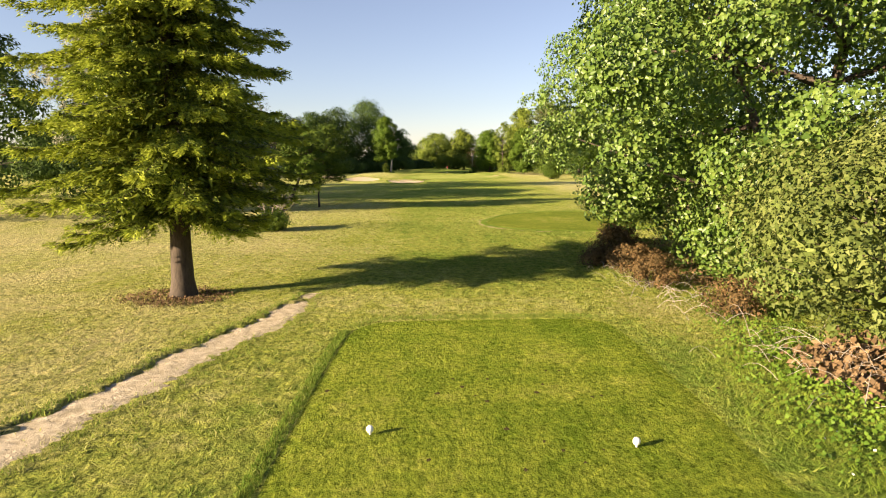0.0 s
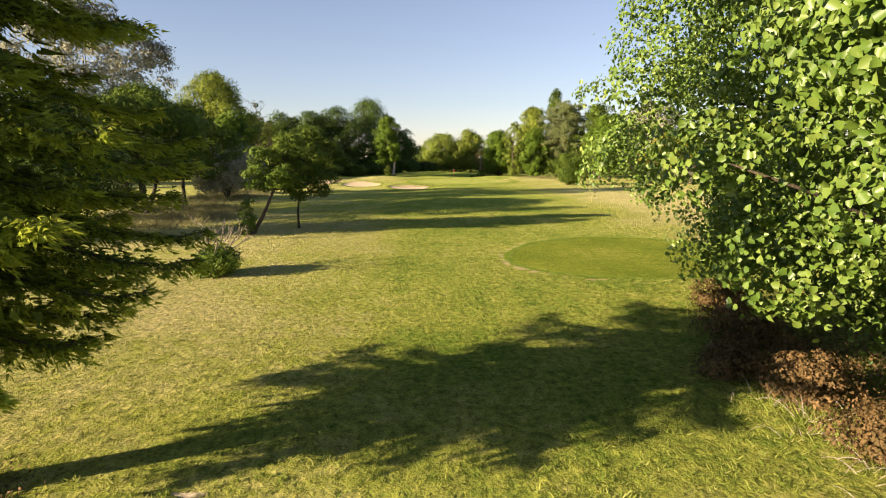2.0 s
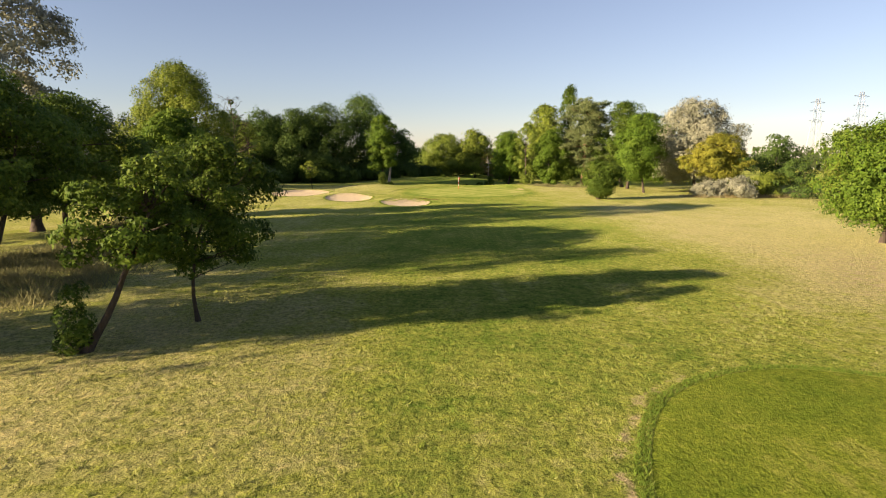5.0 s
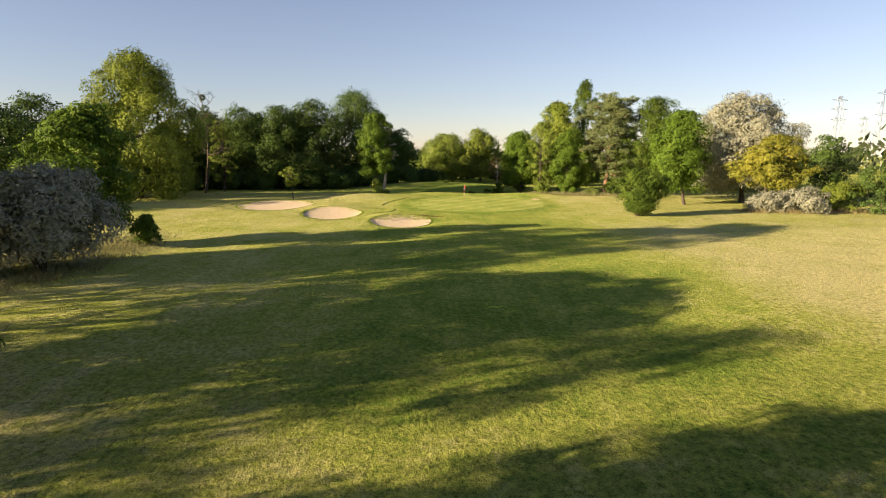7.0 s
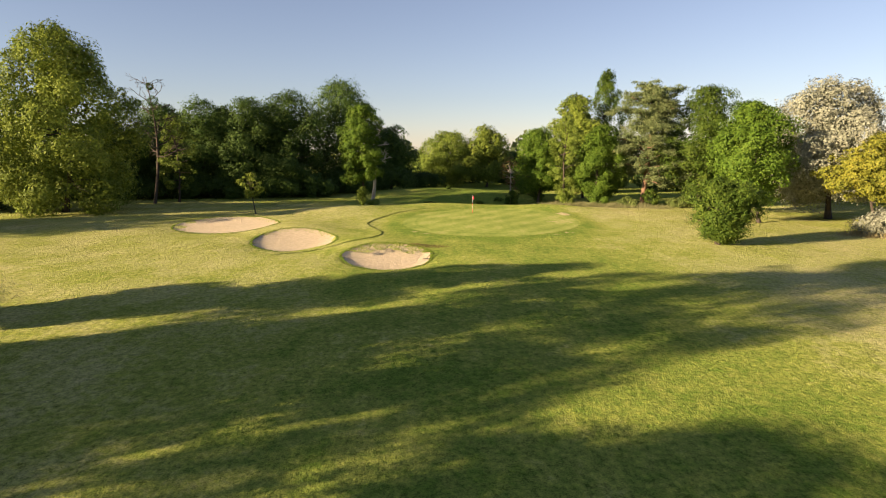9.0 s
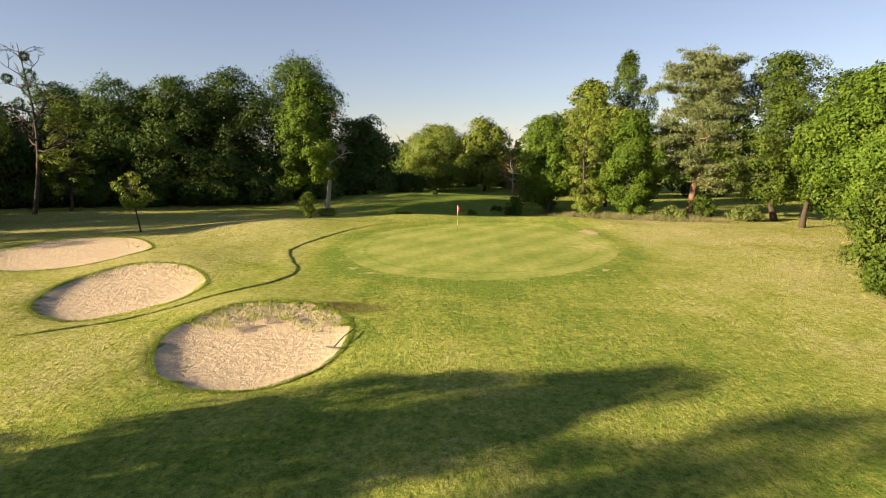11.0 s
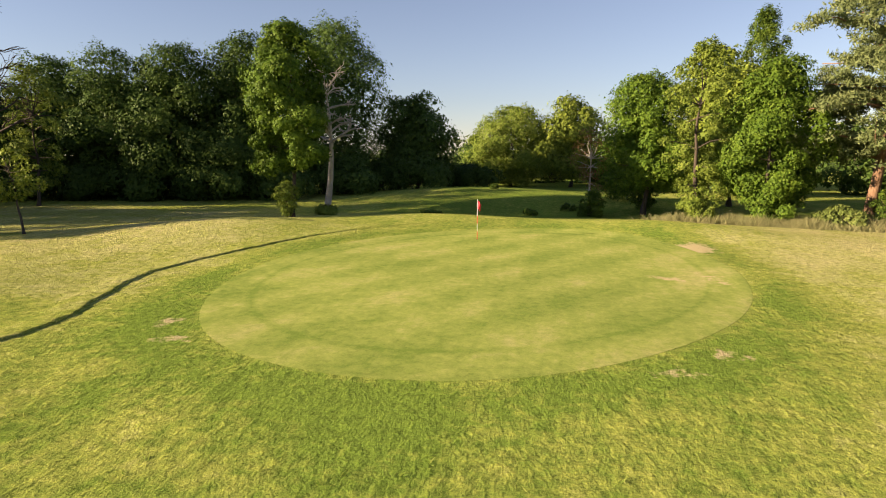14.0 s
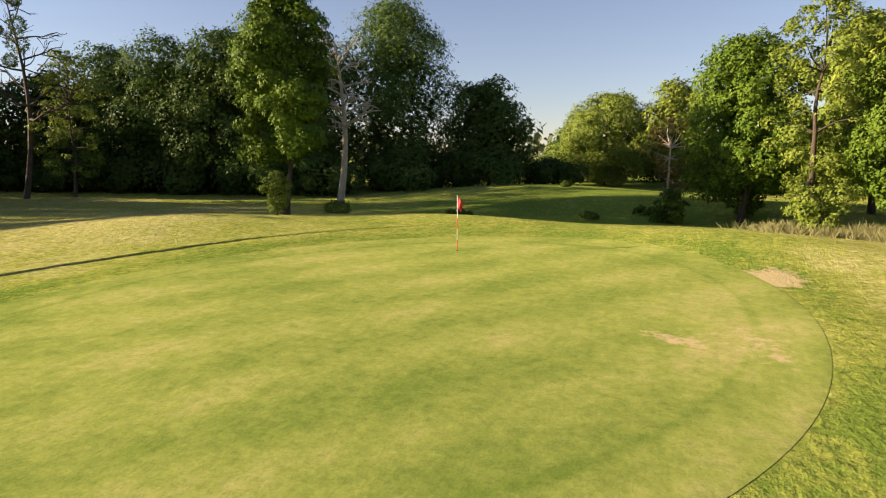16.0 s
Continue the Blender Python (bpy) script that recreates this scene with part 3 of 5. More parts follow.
def spline(knots, per=14):
    """A smooth curve through the knots."""
    K = np.asarray(knots, float)
    K = np.concatenate([[2 * K[0] - K[1]], K, [2 * K[-1] - K[-2]]])
    u = np.linspace(0, 1, per, endpoint=False)[:, None]
    out = [0.5 * (2 * b + (c - a) * u + (2 * a - 5 * b + 4 * c - d) * u ** 2 + (3 * b - a - 3 * c + d) * u ** 3) for a, b, c, d in zip(K, K[1:], K[2:], K[3:])]
    return np.concatenate(out + [K[-2:-1]])


def turf_step(name, curve, label, height=0.1, width=1.3, ragged=0.03, seed=0, ends=True, mat=None):
    """Thicker turf that ends in a low ragged bank along a curve; the bank lies to the left of the curve's way."""
    rng = np.random.default_rng(seed)
    L = np.concatenate([[0], np.cumsum(np.linalg.norm(np.diff(curve, axis=0), axis=1))])
    q = np.arange(0, L[-1], 0.12)
    P = np.stack([np.interp(q, L, curve[:, 0]), np.interp(q, L, curve[:, 1])], 1)
    T = unit(np.gradient(P, axis=0))
    nor = np.stack([-T[:, 1], T[:, 0]], 1)
    rag = ragged * (rng.normal(size=len(q)) + 1.4 * np.sin(q * 2.3 + seed) + np.sin(q * 5.9))
    fade = np.minimum(1, np.minimum(q, q[-1] - q) / 1.2) if ends else np.ones(len(q))
    rows = ((-0.05, -0.03), (0.0, 0.8), (0.1, 1.0), (0.45 * width, 0.6), (width, -0.06))
    V = []
    for off, h in rows:
        p = P + nor * (off + (rag if off < 0.3 else 0 * rag))[:, None]
        V.append(np.concatenate([p, (ground_z(p[:, 0], p[:, 1]) + 0.02 + height * h * (fade * (1 + 0.18 * rng.normal(size=len(q)) * (off < 0.3)) if h > 0 else 1) - (0.06 if h <= 0 else 0))[:, None]], 1))
    V = np.stack(V, 1)
    k = np.arange(len(q) * 5).reshape(-1, 5)
    ob = mesh_object(name, V, np.stack([k[:-1, 1:], k[:-1, :-1], k[1:, :-1], k[1:, 1:]], -1).reshape(-1, 4), mat or M_ROUGH, smooth=True)
    flatv = V.reshape(-1, 3)
    set_turf(ob, flatv[:, 0], flatv[:, 1], None, 0 * flatv[:, 0])
    return tagged(ob, label, "grass", kind="structure")


# first tee
tee_ring = outline(1.0, 7.6, 3.35, 7.9, 0.0, 9.0, 0.008, seed=2)
sheet("tee_box", tee_ring, (1.0, 7.6), 0.02, M_TEE, "close-mown bright green tee box with worn patches", "tee", 40,
      dry=lambda x, y: np.clip(0.3 + 0.12 * wave(x, y, 1.3, 4.0) + 0.3 * np.exp(-((y - 10.4) / 0.5) ** 2 - ((x - 1) / 1.6) ** 2), 0, 1),
      wear=lambda x, y: 0.4 * np.exp(-((y - 10.4) / 0.4) ** 2 - ((x - 0.8) / 1.2) ** 2), drop=0.0, ease=0.09)
# low dry values darken these blades in place of the groove's shade
lip("grass_edge", tee_ring[66:100], "longer grass in the tee box groove, coloured darker for its shade", 0.2, closed=False, per=520, tall=0.06, dry=0.05)
lip("grass_edge", tee_ring[26:62], "longer grass edging the tee box", 0.3, closed=False, per=420, dry=0.2)
# second, round tee
disc_ring = outline(8.6, 41.3, 5.4, 6.7, -0.35, 2.2, 0.02, seed=1)
sheet("round_tee", disc_ring, (8.6, 41.3), 0.035, M_TEE_OVAL, "smooth oval green tee with a crisp cut edge", "tee", 24,
      dry=lambda x, y: np.clip(0.36 + 0.1 * wave(x, y, 0.9, 1.0), 0, 1), wear=lambda x, y: 0 * x)
# dry=0 paints the cut edge's shadow line into the blade colour
lip("grass_edge", disc_ring, "longer grass edging the oval tee, coloured dark for its edge shadow", 0.3, per=330, tall=0.07, dry=0.0)
# apron and putting green
apron_ring = outline(2.6, 140.0, 12.4, 18.6, 0.0, 2.8, 0.02, seed=4)
sheet("green_apron", apron_ring, (2.6, 140.0), 0.04, M_ROUGH, "short green apron grass ringing the putting green", "grass", 34, ease=0.16)
green_ring = outline(2.8, 138.8, 9.85, 13.65, -0.17, 2.0, 0.006, seed=3)
sheet("putting_green", green_ring, (2.8, 138.8), 0.05, M_GREEN, "smooth pale green putting surface with a dry brown patch", "putting green", 90,
      dry=lambda x, y: np.clip(0.34 + 0.3 * np.exp(-((x - 10.9) / 1.4) ** 2 - ((y - 138.5) / 3.2) ** 2) + 0.05 * wave(x, y, 0.8, 1.0) - 0.19 * np.exp(-((on_green(x, y) - 0.86) / 0.012) ** 2)
                               + 0.1 * np.sin(2.1 * (x * 0.83 - y * 0.56)) + 0.05 * np.sin(0.9 * (x * 0.6 + y * 0.8)), 0, 1),
      wear=lambda x, y: 0.52 * np.exp(-((x - 9.6) / 0.9) ** 2 - ((y - 137.8 + 0.45 * (x - 9.6)) / 0.55) ** 2) + 0.4 * np.exp(-((x - 11.6) / 0.55) ** 2 - ((y - 137.4) / 2.0) ** 2) + 0.3 * np.exp(-((x - 10.6) / 1.5) ** 2 - ((y - 138.5) / 2.6) ** 2), drop=0.005)
lip("grass_edge", green_ring, "fringe of slightly longer grass round the putting green", 0.12, per=150, tall=0.04, dry=0.4)
edge_line = spline([(3.0, 157.6), (-3.5, 154.0), (-7.4, 147.8), (-10.2, 140.5), (-10.9, 135.5), (-9.7, 131.2), (-8.5, 127.3), (-9.2, 123.2), (-11.6, 119.4), (-16.0, 114.5)])
turf_step("turf_bank", edge_line[::-1], "low bank of longer grass along the mown apron", 0.034, 1.5, 0.025, 3)
lip("grass_edge", edge_line, "longer grass along the mown edge of the apron", 0.2, tall=0.06, closed=False, dry=0.3)
for i, (cx, cy, a, b, t) in enumerate(BUNKERS):
    ring = outline(cx, cy, a, b, t, 2.0, 0.035, 120, seed=i)
    sheet("sand_bunker", ring, (cx, cy), 0.03, M_SAND, "shallow bunker of pale beige raked sand", "bunker", 22, depth=lambda f: 0.06 + 0.24 * (1 - f ** 4))
    back = ring[(ring[:, 1] > cy + 0.35 * b)]
    many = 3200 if i == 0 else 700
    k = RNG.integers(0, len(back), many)
    inward = (0.55 if i == 0 else 0.3) * RNG.uniform(0.0, 1.0, (many, 1)) ** 1.8
    tufts = back[k] + (np.array((cx, cy)) - back[k]) * inward + RNG.normal(size=(many, 2)) * 0.06
    tufts = tufts[wave(tufts[:, 0], tufts[:, 1], 4.5, 1.0) + 0.4 * RNG.normal(size=many) > -0.1]
    many = len(tufts)
    V, F = blades(tufts[:, 0], tufts[:, 1], RNG.uniform(0.06, 0.17, many), 0.3, RNG, 0.8, -0.02)
    creep = mesh_object("creeping_grass", V, F, M_BLADE)
    set_turf(creep, V[:, 0], V[:, 1])
    tagged(creep, "grass creeping over the bunker's far sand face", "grass", kind="stuff")
    lip("grass_edge", ring, "ragged grass lip round the sand bunker", 0.16, per=160, tall=0.08)
# worn dirt path beside the tee
PATH_Y, PATH_X = (2.0, 9.0, 12.6, 14.4, 16.0, 18.6), (-7.0, -6.1, -5.25, -4.65, -4.35, -3.95)
py = np.linspace(2.0, 18.6, 180)
pxc = np.interp(py, PATH_Y, PATH_X) + 0.07 * np.sin(py * 1.3)
pw = 0.64 * (1 - 0.55 * smooth_step(py, 15, 18.6)) + 0.08 * np.sin(py * 3.1) + 0.07 * np.sin(py * 7.7 + 1) + 0.05 * np.sin(py * 17.0)
PX = pxc[:, None] + pw[:, None] * np.array((-1, -0.6, -0.2, 0.2, 0.6, 1))[None] + RNG.normal(size=(180, 6)) * 0.05
PY = py[:, None] + 0 * PX
PZ = ground_z(PX, PY) + np.array((-0.03, 0.016, 0.008, 0.008, 0.016, -0.03))[None]
k = np.arange(1080).reshape(180, 6)
dirt_path = mesh_object("dirt_path", np.stack([PX, PY, PZ], -1), np.stack([k[:-1, :-1], k[:-1, 1:], k[1:, 1:], k[1:, :-1]], -1).reshape(-1, 4), M_DIRT, smooth=True)
turf_step("turf_bank", np.stack([pxc - pw + 0.14, py], 1), "ragged turf edge overhanging the worn path", 0.022, 0.9, 0.08, 12)
# left tufts are coloured darker in place of the path bank's shadow
for s in (-1, 1):
    lip("grass_edge", np.stack([pxc + s * (pw - 0.06), py], 1)[::s], "tufts of grass creeping over the path's edge", 0.22, per=200, tall=0.09 if s < 0 else 0.055, closed=False, dry=0.25 if s < 0 else 0.4)
sp = RNG.integers(0, 180, 900)
sx, sy = pxc[sp] + pw[sp] * RNG.uniform(-1, 1, 900), py[sp] + RNG.normal(size=900) * 0.05
clump = wave(sx, sy, 5.0, 1.3) + 0.8 * (np.abs(sx - pxc[sp]) / pw[sp]) > 0.55
V, F = blades(sx[clump], sy[clump], RNG.uniform(0.04, 0.09, int(clump.sum())), 0.3, RNG, 0.8)
creep = mesh_object("creeping_grass", V, F, M_BLADE)
set_turf(creep, V[:, 0], V[:, 1])
tagged(creep, "sparse grass tufts growing in the worn path", "grass", kind="stuff")
tagged(dirt_path, "narrow worn footpath of pale dusty soil in the grass", "path", kind="structure")


def inside_ring(x, y, cx, cy, a, b, turn=0.0, power=2.0):
    c, q = math.cos(turn), math.sin(turn)
    u, v = (x - cx) * c + (y - cy) * q, -(x - cx) * q + (y - cy) * c
    return np.abs(u / a) ** power + np.abs(v / b) ** power < 1


def field_grass(x0, x1, y0, y1, count, h, rng):
    """Loose turf blades between the mown surfaces."""
    tufts = count // 12
    x, y = np.repeat(rng.uniform(x0, x1, tufts), 12), np.repeat(rng.uniform(y0, y1, tufts), 12)
    big = np.repeat(rng.uniform(0.6, 1.9, tufts), 12)
    count = len(x)
    x, y = x + rng.normal(size=count) * 0.05, y + rng.normal(size=count) * 0.05
    keep = ~(inside_ring(x, y, 1.0, 7.6, 3.37, 7.92, 0, 9) | inside_ring(x, y, 8.6, 41.3, 5.4, 6.7, -0.35, 2.2) | inside_ring(x, y, 2.8, 138.8, 9.9, 13.7, -0.17, 2.0) | inside_ring(x, y, 2.6, 140, 13.3, 18.9, 0, 2.4) & (x < 0))
    keep &= bunker_inside(x, y) > 1.0
    pc = np.interp(y, PATH_Y, PATH_X)
    keep &= (np.abs(x - pc) > 0.3 + 0.12 * wave(x, y, 4.0, 3.0)) | (y > 17.5)
    keep &= wave(x, y, 5.0, 0.7) + wave(x, y, 11.0, 1.9) + rng.normal(size=count) * 0.5 > -0.35
    x, y = x[keep], y[keep]
    V, F = blades(x, y, h * big[keep] * rng.uniform(0.5, 1.5, len(x)), 0.16, rng, 1.0)
    return V, F


def turf(name, patches, label):
    rng = np.random.default_rng(91)
    VV, FF, k = [], [], 0
    for p in patches:
        V, F = field_grass(*p, rng)
        VV.append(V)
        FF.append(F + k)
        k += len(V)
    V = np.concatenate(VV)
    ob = mesh_object(name, V, np.concatenate(FF), M_BLADE)
    set_turf(ob, V[:, 0], V[:, 1])
    return tagged(ob, label, "grass", kind="stuff")


turf("turf_grass", [(-11, 7, 5, 30, 110000, 0.055), (-13, 13, 30, 58, 80000, 0.065), (-12, 12, 58, 124, 40000, 0.055), (-14, 16, 112, 146, 9000, 0.05)], "short uneven tufts of green and straw-coloured grass")


def tall_grass(name, cx, cy, rx, ry, count, h, label, mat, seed, turn=0.0):
    rng = np.random.default_rng(seed)
    a, r = rng.uniform(0, 2 * np.pi, count), np.sqrt(rng.uniform(0, 1, count)) * (1 + 0.12 * rng.normal(size=count))
    u, v = rx * r * np.cos(a), ry * r * np.sin(a)
    x, y = cx + u * math.cos(turn) - v * math.sin(turn), cy + u * math.sin(turn) + v * math.cos(turn)
    tuft = np.clip(0.75 + 0.5 * wave(x, y, 1.6, 1.0), 0.3, 1.4)
    V, F = blades(x, y, h * tuft * rng.uniform(0.4, 1.3, count), 0.06, rng, 0.8)
    return tagged(mesh_object(name, V, F, mat), label, "grass", kind="stuff")


tall_grass("dry_grass_bank", -23.5, 62, 5.5, 11, 17000, 0.65, "long dry straw-coloured grass under the grove", M_WEED, 1, 0.15)
tall_grass("dry_grass_bank", -28.5, 88, 4.6, 14, 13000, 0.65, "long dry straw-coloured grass under the grove", M_WEED, 2, 0.05)
tall_grass("dry_grass_bank", 21.0, 160.5, 8.5, 2.4, 18000, 0.75, "pale dry grass and weeds under the tree row", M_WEED, 3, -0.45)
tall_grass("dry_grass_bank", 44.0, 127.0, 8.0, 3.0, 9000, 0.7, "pale dry grass along the shrubs", M_STRAW, 4)
tall_grass("hedge_weeds", 7.9, 25.5, 1.7, 5.5, 8000, 0.34, "rank green grass at the hedge foot", M_GRASS, 7, -0.2)
tall_grass("hedge_weeds", 6.3, 16.0, 1.5, 3.6, 9000, 0.1, "pale dry grass in front of the hedge", M_STRAW, 8, 0.1)
tall_grass("hedge_weeds", 6.0, 13.5, 1.8, 4.5, 12000, 0.09, "thin yellow-green grass in front of the hedge", M_GRASS, 10, 0.1)


def ground_cover(name, cx, cy, rx, ry, count, leaf, height, label, mat, seed, turn=0.0):
    """Low broad-leaved weeds or litter."""
    rng = np.random.default_rng(seed)
    a, r = rng.uniform(0, 2 * np.pi, count), np.sqrt(rng.uniform(0, 1, count)) * (1 + 0.15 * rng.normal(size=count))
    u, v = rx * r * np.cos(a), ry * r * np.sin(a)
    x, y = cx + u * math.cos(turn) - v * math.sin(turn), cy + u * math.sin(turn) + v * math.cos(turn)
    mound = height * np.clip(0.6 + 0.6 * wave(x, y, 3.1, 0.4) + 0.3 * wave(x, y, 7.0, 2.0), 0.02, 1.5)
    z = ground_z(x, y) + mound * rng.uniform(0.2, 1.0, count)
    nrm = unit(rng.normal(size=(count, 3)) * 0.6 + np.array((-0.7, -0.4, 0.5)))
    ax = np.cross(nrm, rng.normal(size=(count, 3)))
    V, F = leaf_cards(np.stack([x, y, z], 1), ax, nrm, leaf * rng.uniform(0.5, 1.4, count), 0.7)
    return tagged(mesh_object(name, V, F, mat), label, "weeds", kind="stuff")


ground_cover("hedge_weeds", 7.4, 9.0, 1.9, 5.0, 5500, 0.075, 0.26, "low broad-leaved green weeds beside the tee", M_MID, 21)
M_LUSH = leaf_material("lush_grass", (0.09, 0.16, 0.016), (0.19, 0.27, 0.03), (0.31, 0.38, 0.06), 0.35, 0.6)
tall_grass("hedge_weeds", 7.0, 8.4, 2.2, 5.0, 12000, 0.17, "lush bright green weeds and grass beside the tee", M_LUSH, 11)
tall_grass("hedge_weeds", 6.4, 8.5, 1.9, 5.5, 20000, 0.09, "rough unmown grass beside the tee", M_GRASS, 9)
ground_cover("hedge_weeds", 7.6, 14.8, 1.2, 2.4, 1500, 0.05, 0.22, "low green weeds in front of the hedge", M_MID, 22)
tall_grass("dead_weeds", -3.9, 118.7, 1.7, 0.9, 6500, 0.1, "dark withered grass beside the bunker", M_BROWNWEED, 26)
ground_cover("hedge_weeds", 7.7, 24.5, 1.3, 5.0, 3500, 0.06, 0.42, "dark reddish-brown withered weeds at the hedge foot", M_BROWNWEED, 27, -0.1)
M_BLOOM = leaf_material("white_petals", (0.6, 0.58, 0.5), (0.75, 0.73, 0.66), (0.82, 0.8, 0.75), 0.3, 0.6)
ground_cover("white_flowers", 6.4, 7.6, 0.9, 1.6, 46, 0.05, 0.2, "few small white flowers among the weeds", M_BLOOM, 29)
ground_cover("leaf_litter", 8.6, 10.9, 1.7, 1.6, 3000, 0.14, 0.5, "heap of dead brown leaves and cuttings", M_LEAFLITTER, 23)
ground_cover("leaf_litter", -8.0, 18.2, 1.5, 1.2, 2600, 0.07, 0.06, "fallen brown needles round the spruce trunk", M_LEAFLITTER, 24)
ground_cover("leaf_litter", 10.2, 24.0, 2.6, 6.0, 5000, 0.09, 0.08, "dead leaves and twigs under the leafy tree", M_LEAFLITTER, 25)


def loose_stems(name, cx, cy, rx, ry, count, length, label, mat, seed):
    """Long bare stalks arching over the ground."""
    rng = np.random.default_rng(seed)
    t = Tubes()
    for _ in range(count):
        x, y = cx + rng.normal() * rx, cy + rng.normal() * ry
        a, L = rng.uniform(0, 6.28), length * rng.uniform(0.5, 1.3)
        u = np.linspace(0, 1, 6)
        xs, ys = x + math.cos(a) * L * u, y + math.sin(a) * L * u
        t.add(np.stack([xs, ys, ground_z(xs, ys) + 0.05 + 0.45 * L * np.sin(u * 2.4) * rng.uniform(0.3, 1)], 1), np.linspace(0.008, 0.003, 6), 4)
    return tagged(t.build(name, mat), label, "twigs", kind="stuff")


loose_stems("dry_stems", 8.0, 11.0, 0.9, 1.2, 70, 1.1, "arching dry bramble stems", M_BARK_PALE, 31)
loose_stems("dry_stems", 6.6, 18.5, 0.6, 2.2, 90, 0.7, "thin dry stalks at the hedge foot", M_BARK_PALE, 32)


def divot(x, y, r, seed):
    """A torn scrape of bare soil in the tee."""
    rng = np.random.default_rng(seed)
    n = 9
    a = np.linspace(0, 2 * np.pi, n, endpoint=False)
    rr = r * rng.uniform(0.6, 1.3, n)
    V = [(rr[i] * math.cos(a[i]), 1.5 * rr[i] * math.sin(a[i]), 0.0) for i in range(n)] + [(0, 0, 0.003)]
    ob = mesh_object("divot", V, [(i, (i + 1) % n, n) for i in range(n)], M_DIVOT)
    ob.location = (x, y, gz(x, y) + 0.024)
    return tagged(ob, "small dark divot torn in the tee turf", "divot", "divots in the tee")


M_DIVOT = plain_material("divot_soil", (0.05, 0.045, 0.018), (0.13, 0.1, 0.05), 20, 1.0)
M_DIVOT.node_tree.nodes["Principled BSDF"].inputs["Specular IOR Level"].default_value = 0.0
for i in range(22):
    divot(1.0 + RNG.normal() * 1.3, (10.4, 8.0, 10.2)[i % 3] + RNG.normal() * 0.5, RNG.uniform(0.018, 0.045), i)

# ---- spruce by the tee ----
def spruce(x, y, H, R, z0, label, seed=1):
    rng = np.random.default_rng(seed)
    ob = thing("spruce_tree", x, y, label, "tree")
    t = Tubes()
    t.add([(0, 0, -0.2), (0.02, 0, 0.1), (0.0, 0.03, 0.5), (0.0, 0.03, 1.4), (0.05, 0.0, 4.0), (0.0, 0, 8.0), (0, 0, H - 0.2)], [0.5, 0.4, 0.33, 0.3, 0.24, 0.15, 0.02], 14)
    t.build("trunk", M_BARK, ob)
    P, A, S, T = [], [], [], []
    z = z0
    q = np.linspace(0, 1, 9)
    while z < H - 0.3:
        u = (z - z0) / (H - z0)
        reach = R * (1 - u) ** 0.62 * (0.66 + 0.34 * min(1, u * 5 + 0.1))
        count = int(8 + 5 * (1 - u))
        a0 = rng.uniform(0, 6.28)
        for k in range(count):
            a = a0 + 2 * np.pi * k / count + rng.normal() * 0.22
            L = reach * rng.uniform(0.68, 1.1) * (1 - 0.14 * math.cos(a) + 0.14 * math.sin(a))
            d = np.array((math.cos(a), math.sin(a), 0))
            zz = z + rng.normal() * 0.13
            curve = d[None] * (L * q)[:, None] + np.array((0, 0, 1))[None] * (zz + L * (0.14 * q - 0.66 * q ** 2 + 0.38 * q ** 4))[:, None]
            limb = Tubes()
            limb.add(curve, np.linspace(0.045, 0.008, 9) * (0.6 + 0.4 * (1 - u)), 5)
            limb.build("limb", M_BARK, ob)
            side = np.array((-d[1], d[0], 0))
            m = max(6, int(L * 7.5))
            for i in range(m):
                s = 0.12 + 0.88 * (i + rng.uniform()) / m
                c = np.array([np.interp(s, q, curve[:, j]) for j in range(3)])
                for sg in (-1, 1):
                    tl = (0.26 + 0.75 * (1 - s) * min(1, L / 2.5)) * rng.uniform(0.65, 1.2)
                    dirn = unit(d * 0.8 + sg * side * rng.uniform(0.5, 1.0) + np.array((0, 0, -0.08)) + rng.normal(size=3) * 0.12)
                    nn = max(26, int(tl * 84))
                    w = rng.uniform(0, 1, nn)
                    droop = np.stack([0 * w, 0 * w, -0.5 * tl * w ** 2], 1)
                    P.append(c + dirn * (tl * w)[:, None] + droop + rng.normal(size=(nn, 3)) * 0.035)
                    T.append((w > 0.4) & (rng.uniform(0, 1, nn) < s + 0.25))
                    out = rng.normal(size=(nn, 3)) * np.array((1, 1, 0.6))
                    A.append(unit(dirn * 1.0 + unit(out) * 0.55 + np.array((0, 0, -0.2))))
                    S.append(rng.uniform(0.08, 0.17, nn))
        z += 0.74 - 0.24 * u + rng.uniform(0, 0.14)
    # shaded twigs close to the stem
    m = 9000
    zc = rng.uniform(z0 + 0.2, H - 0.6, m)
    rc = R * (1 - (zc - z0) / (H - z0)) ** 0.62 * rng.uniform(0.08, 0.62, m) * 0.85
    ac = rng.uniform(0, 2 * np.pi, m)
    P.append(np.stack([rc * np.cos(ac), rc * np.sin(ac), zc - 0.12 * rc], 1))
    A.append(unit(np.stack([np.cos(ac), np.sin(ac), -0.3 + 0 * ac], 1) + rng.normal(size=(m, 3)) * 0.5))
    S.append(rng.uniform(0.2, 0.36, m))
    T.append(np.zeros(m, bool))
    P, A, S, T = np.concatenate(P), np.concatenate(A), np.concatenate(S), np.concatenate(T)
    nrm = unit(rng.normal(size=P.shape) * 0.5 + unit(P * np.array((1, 1, 0))) * 0.6 + np.array((0, 0, 0.6)))
    # outer needles take the lighter colour that stands for sunlit tips
    for name, pick, mat in (("needles", ~T, M_SPRUCE), ("new_growth", T, M_SPRUCE_LIT)):
        V, F = leaf_cards(P[pick], A[pick], nrm[pick], S[pick], 0.34, plain=True)
        mesh_object(name, V, F, mat, ob)
    return ob


spruce(-7.9, 18.4, 14.5, 5.2, 2.6, "tall spruce with drooping yellow-green boughs on a bare lower trunk")


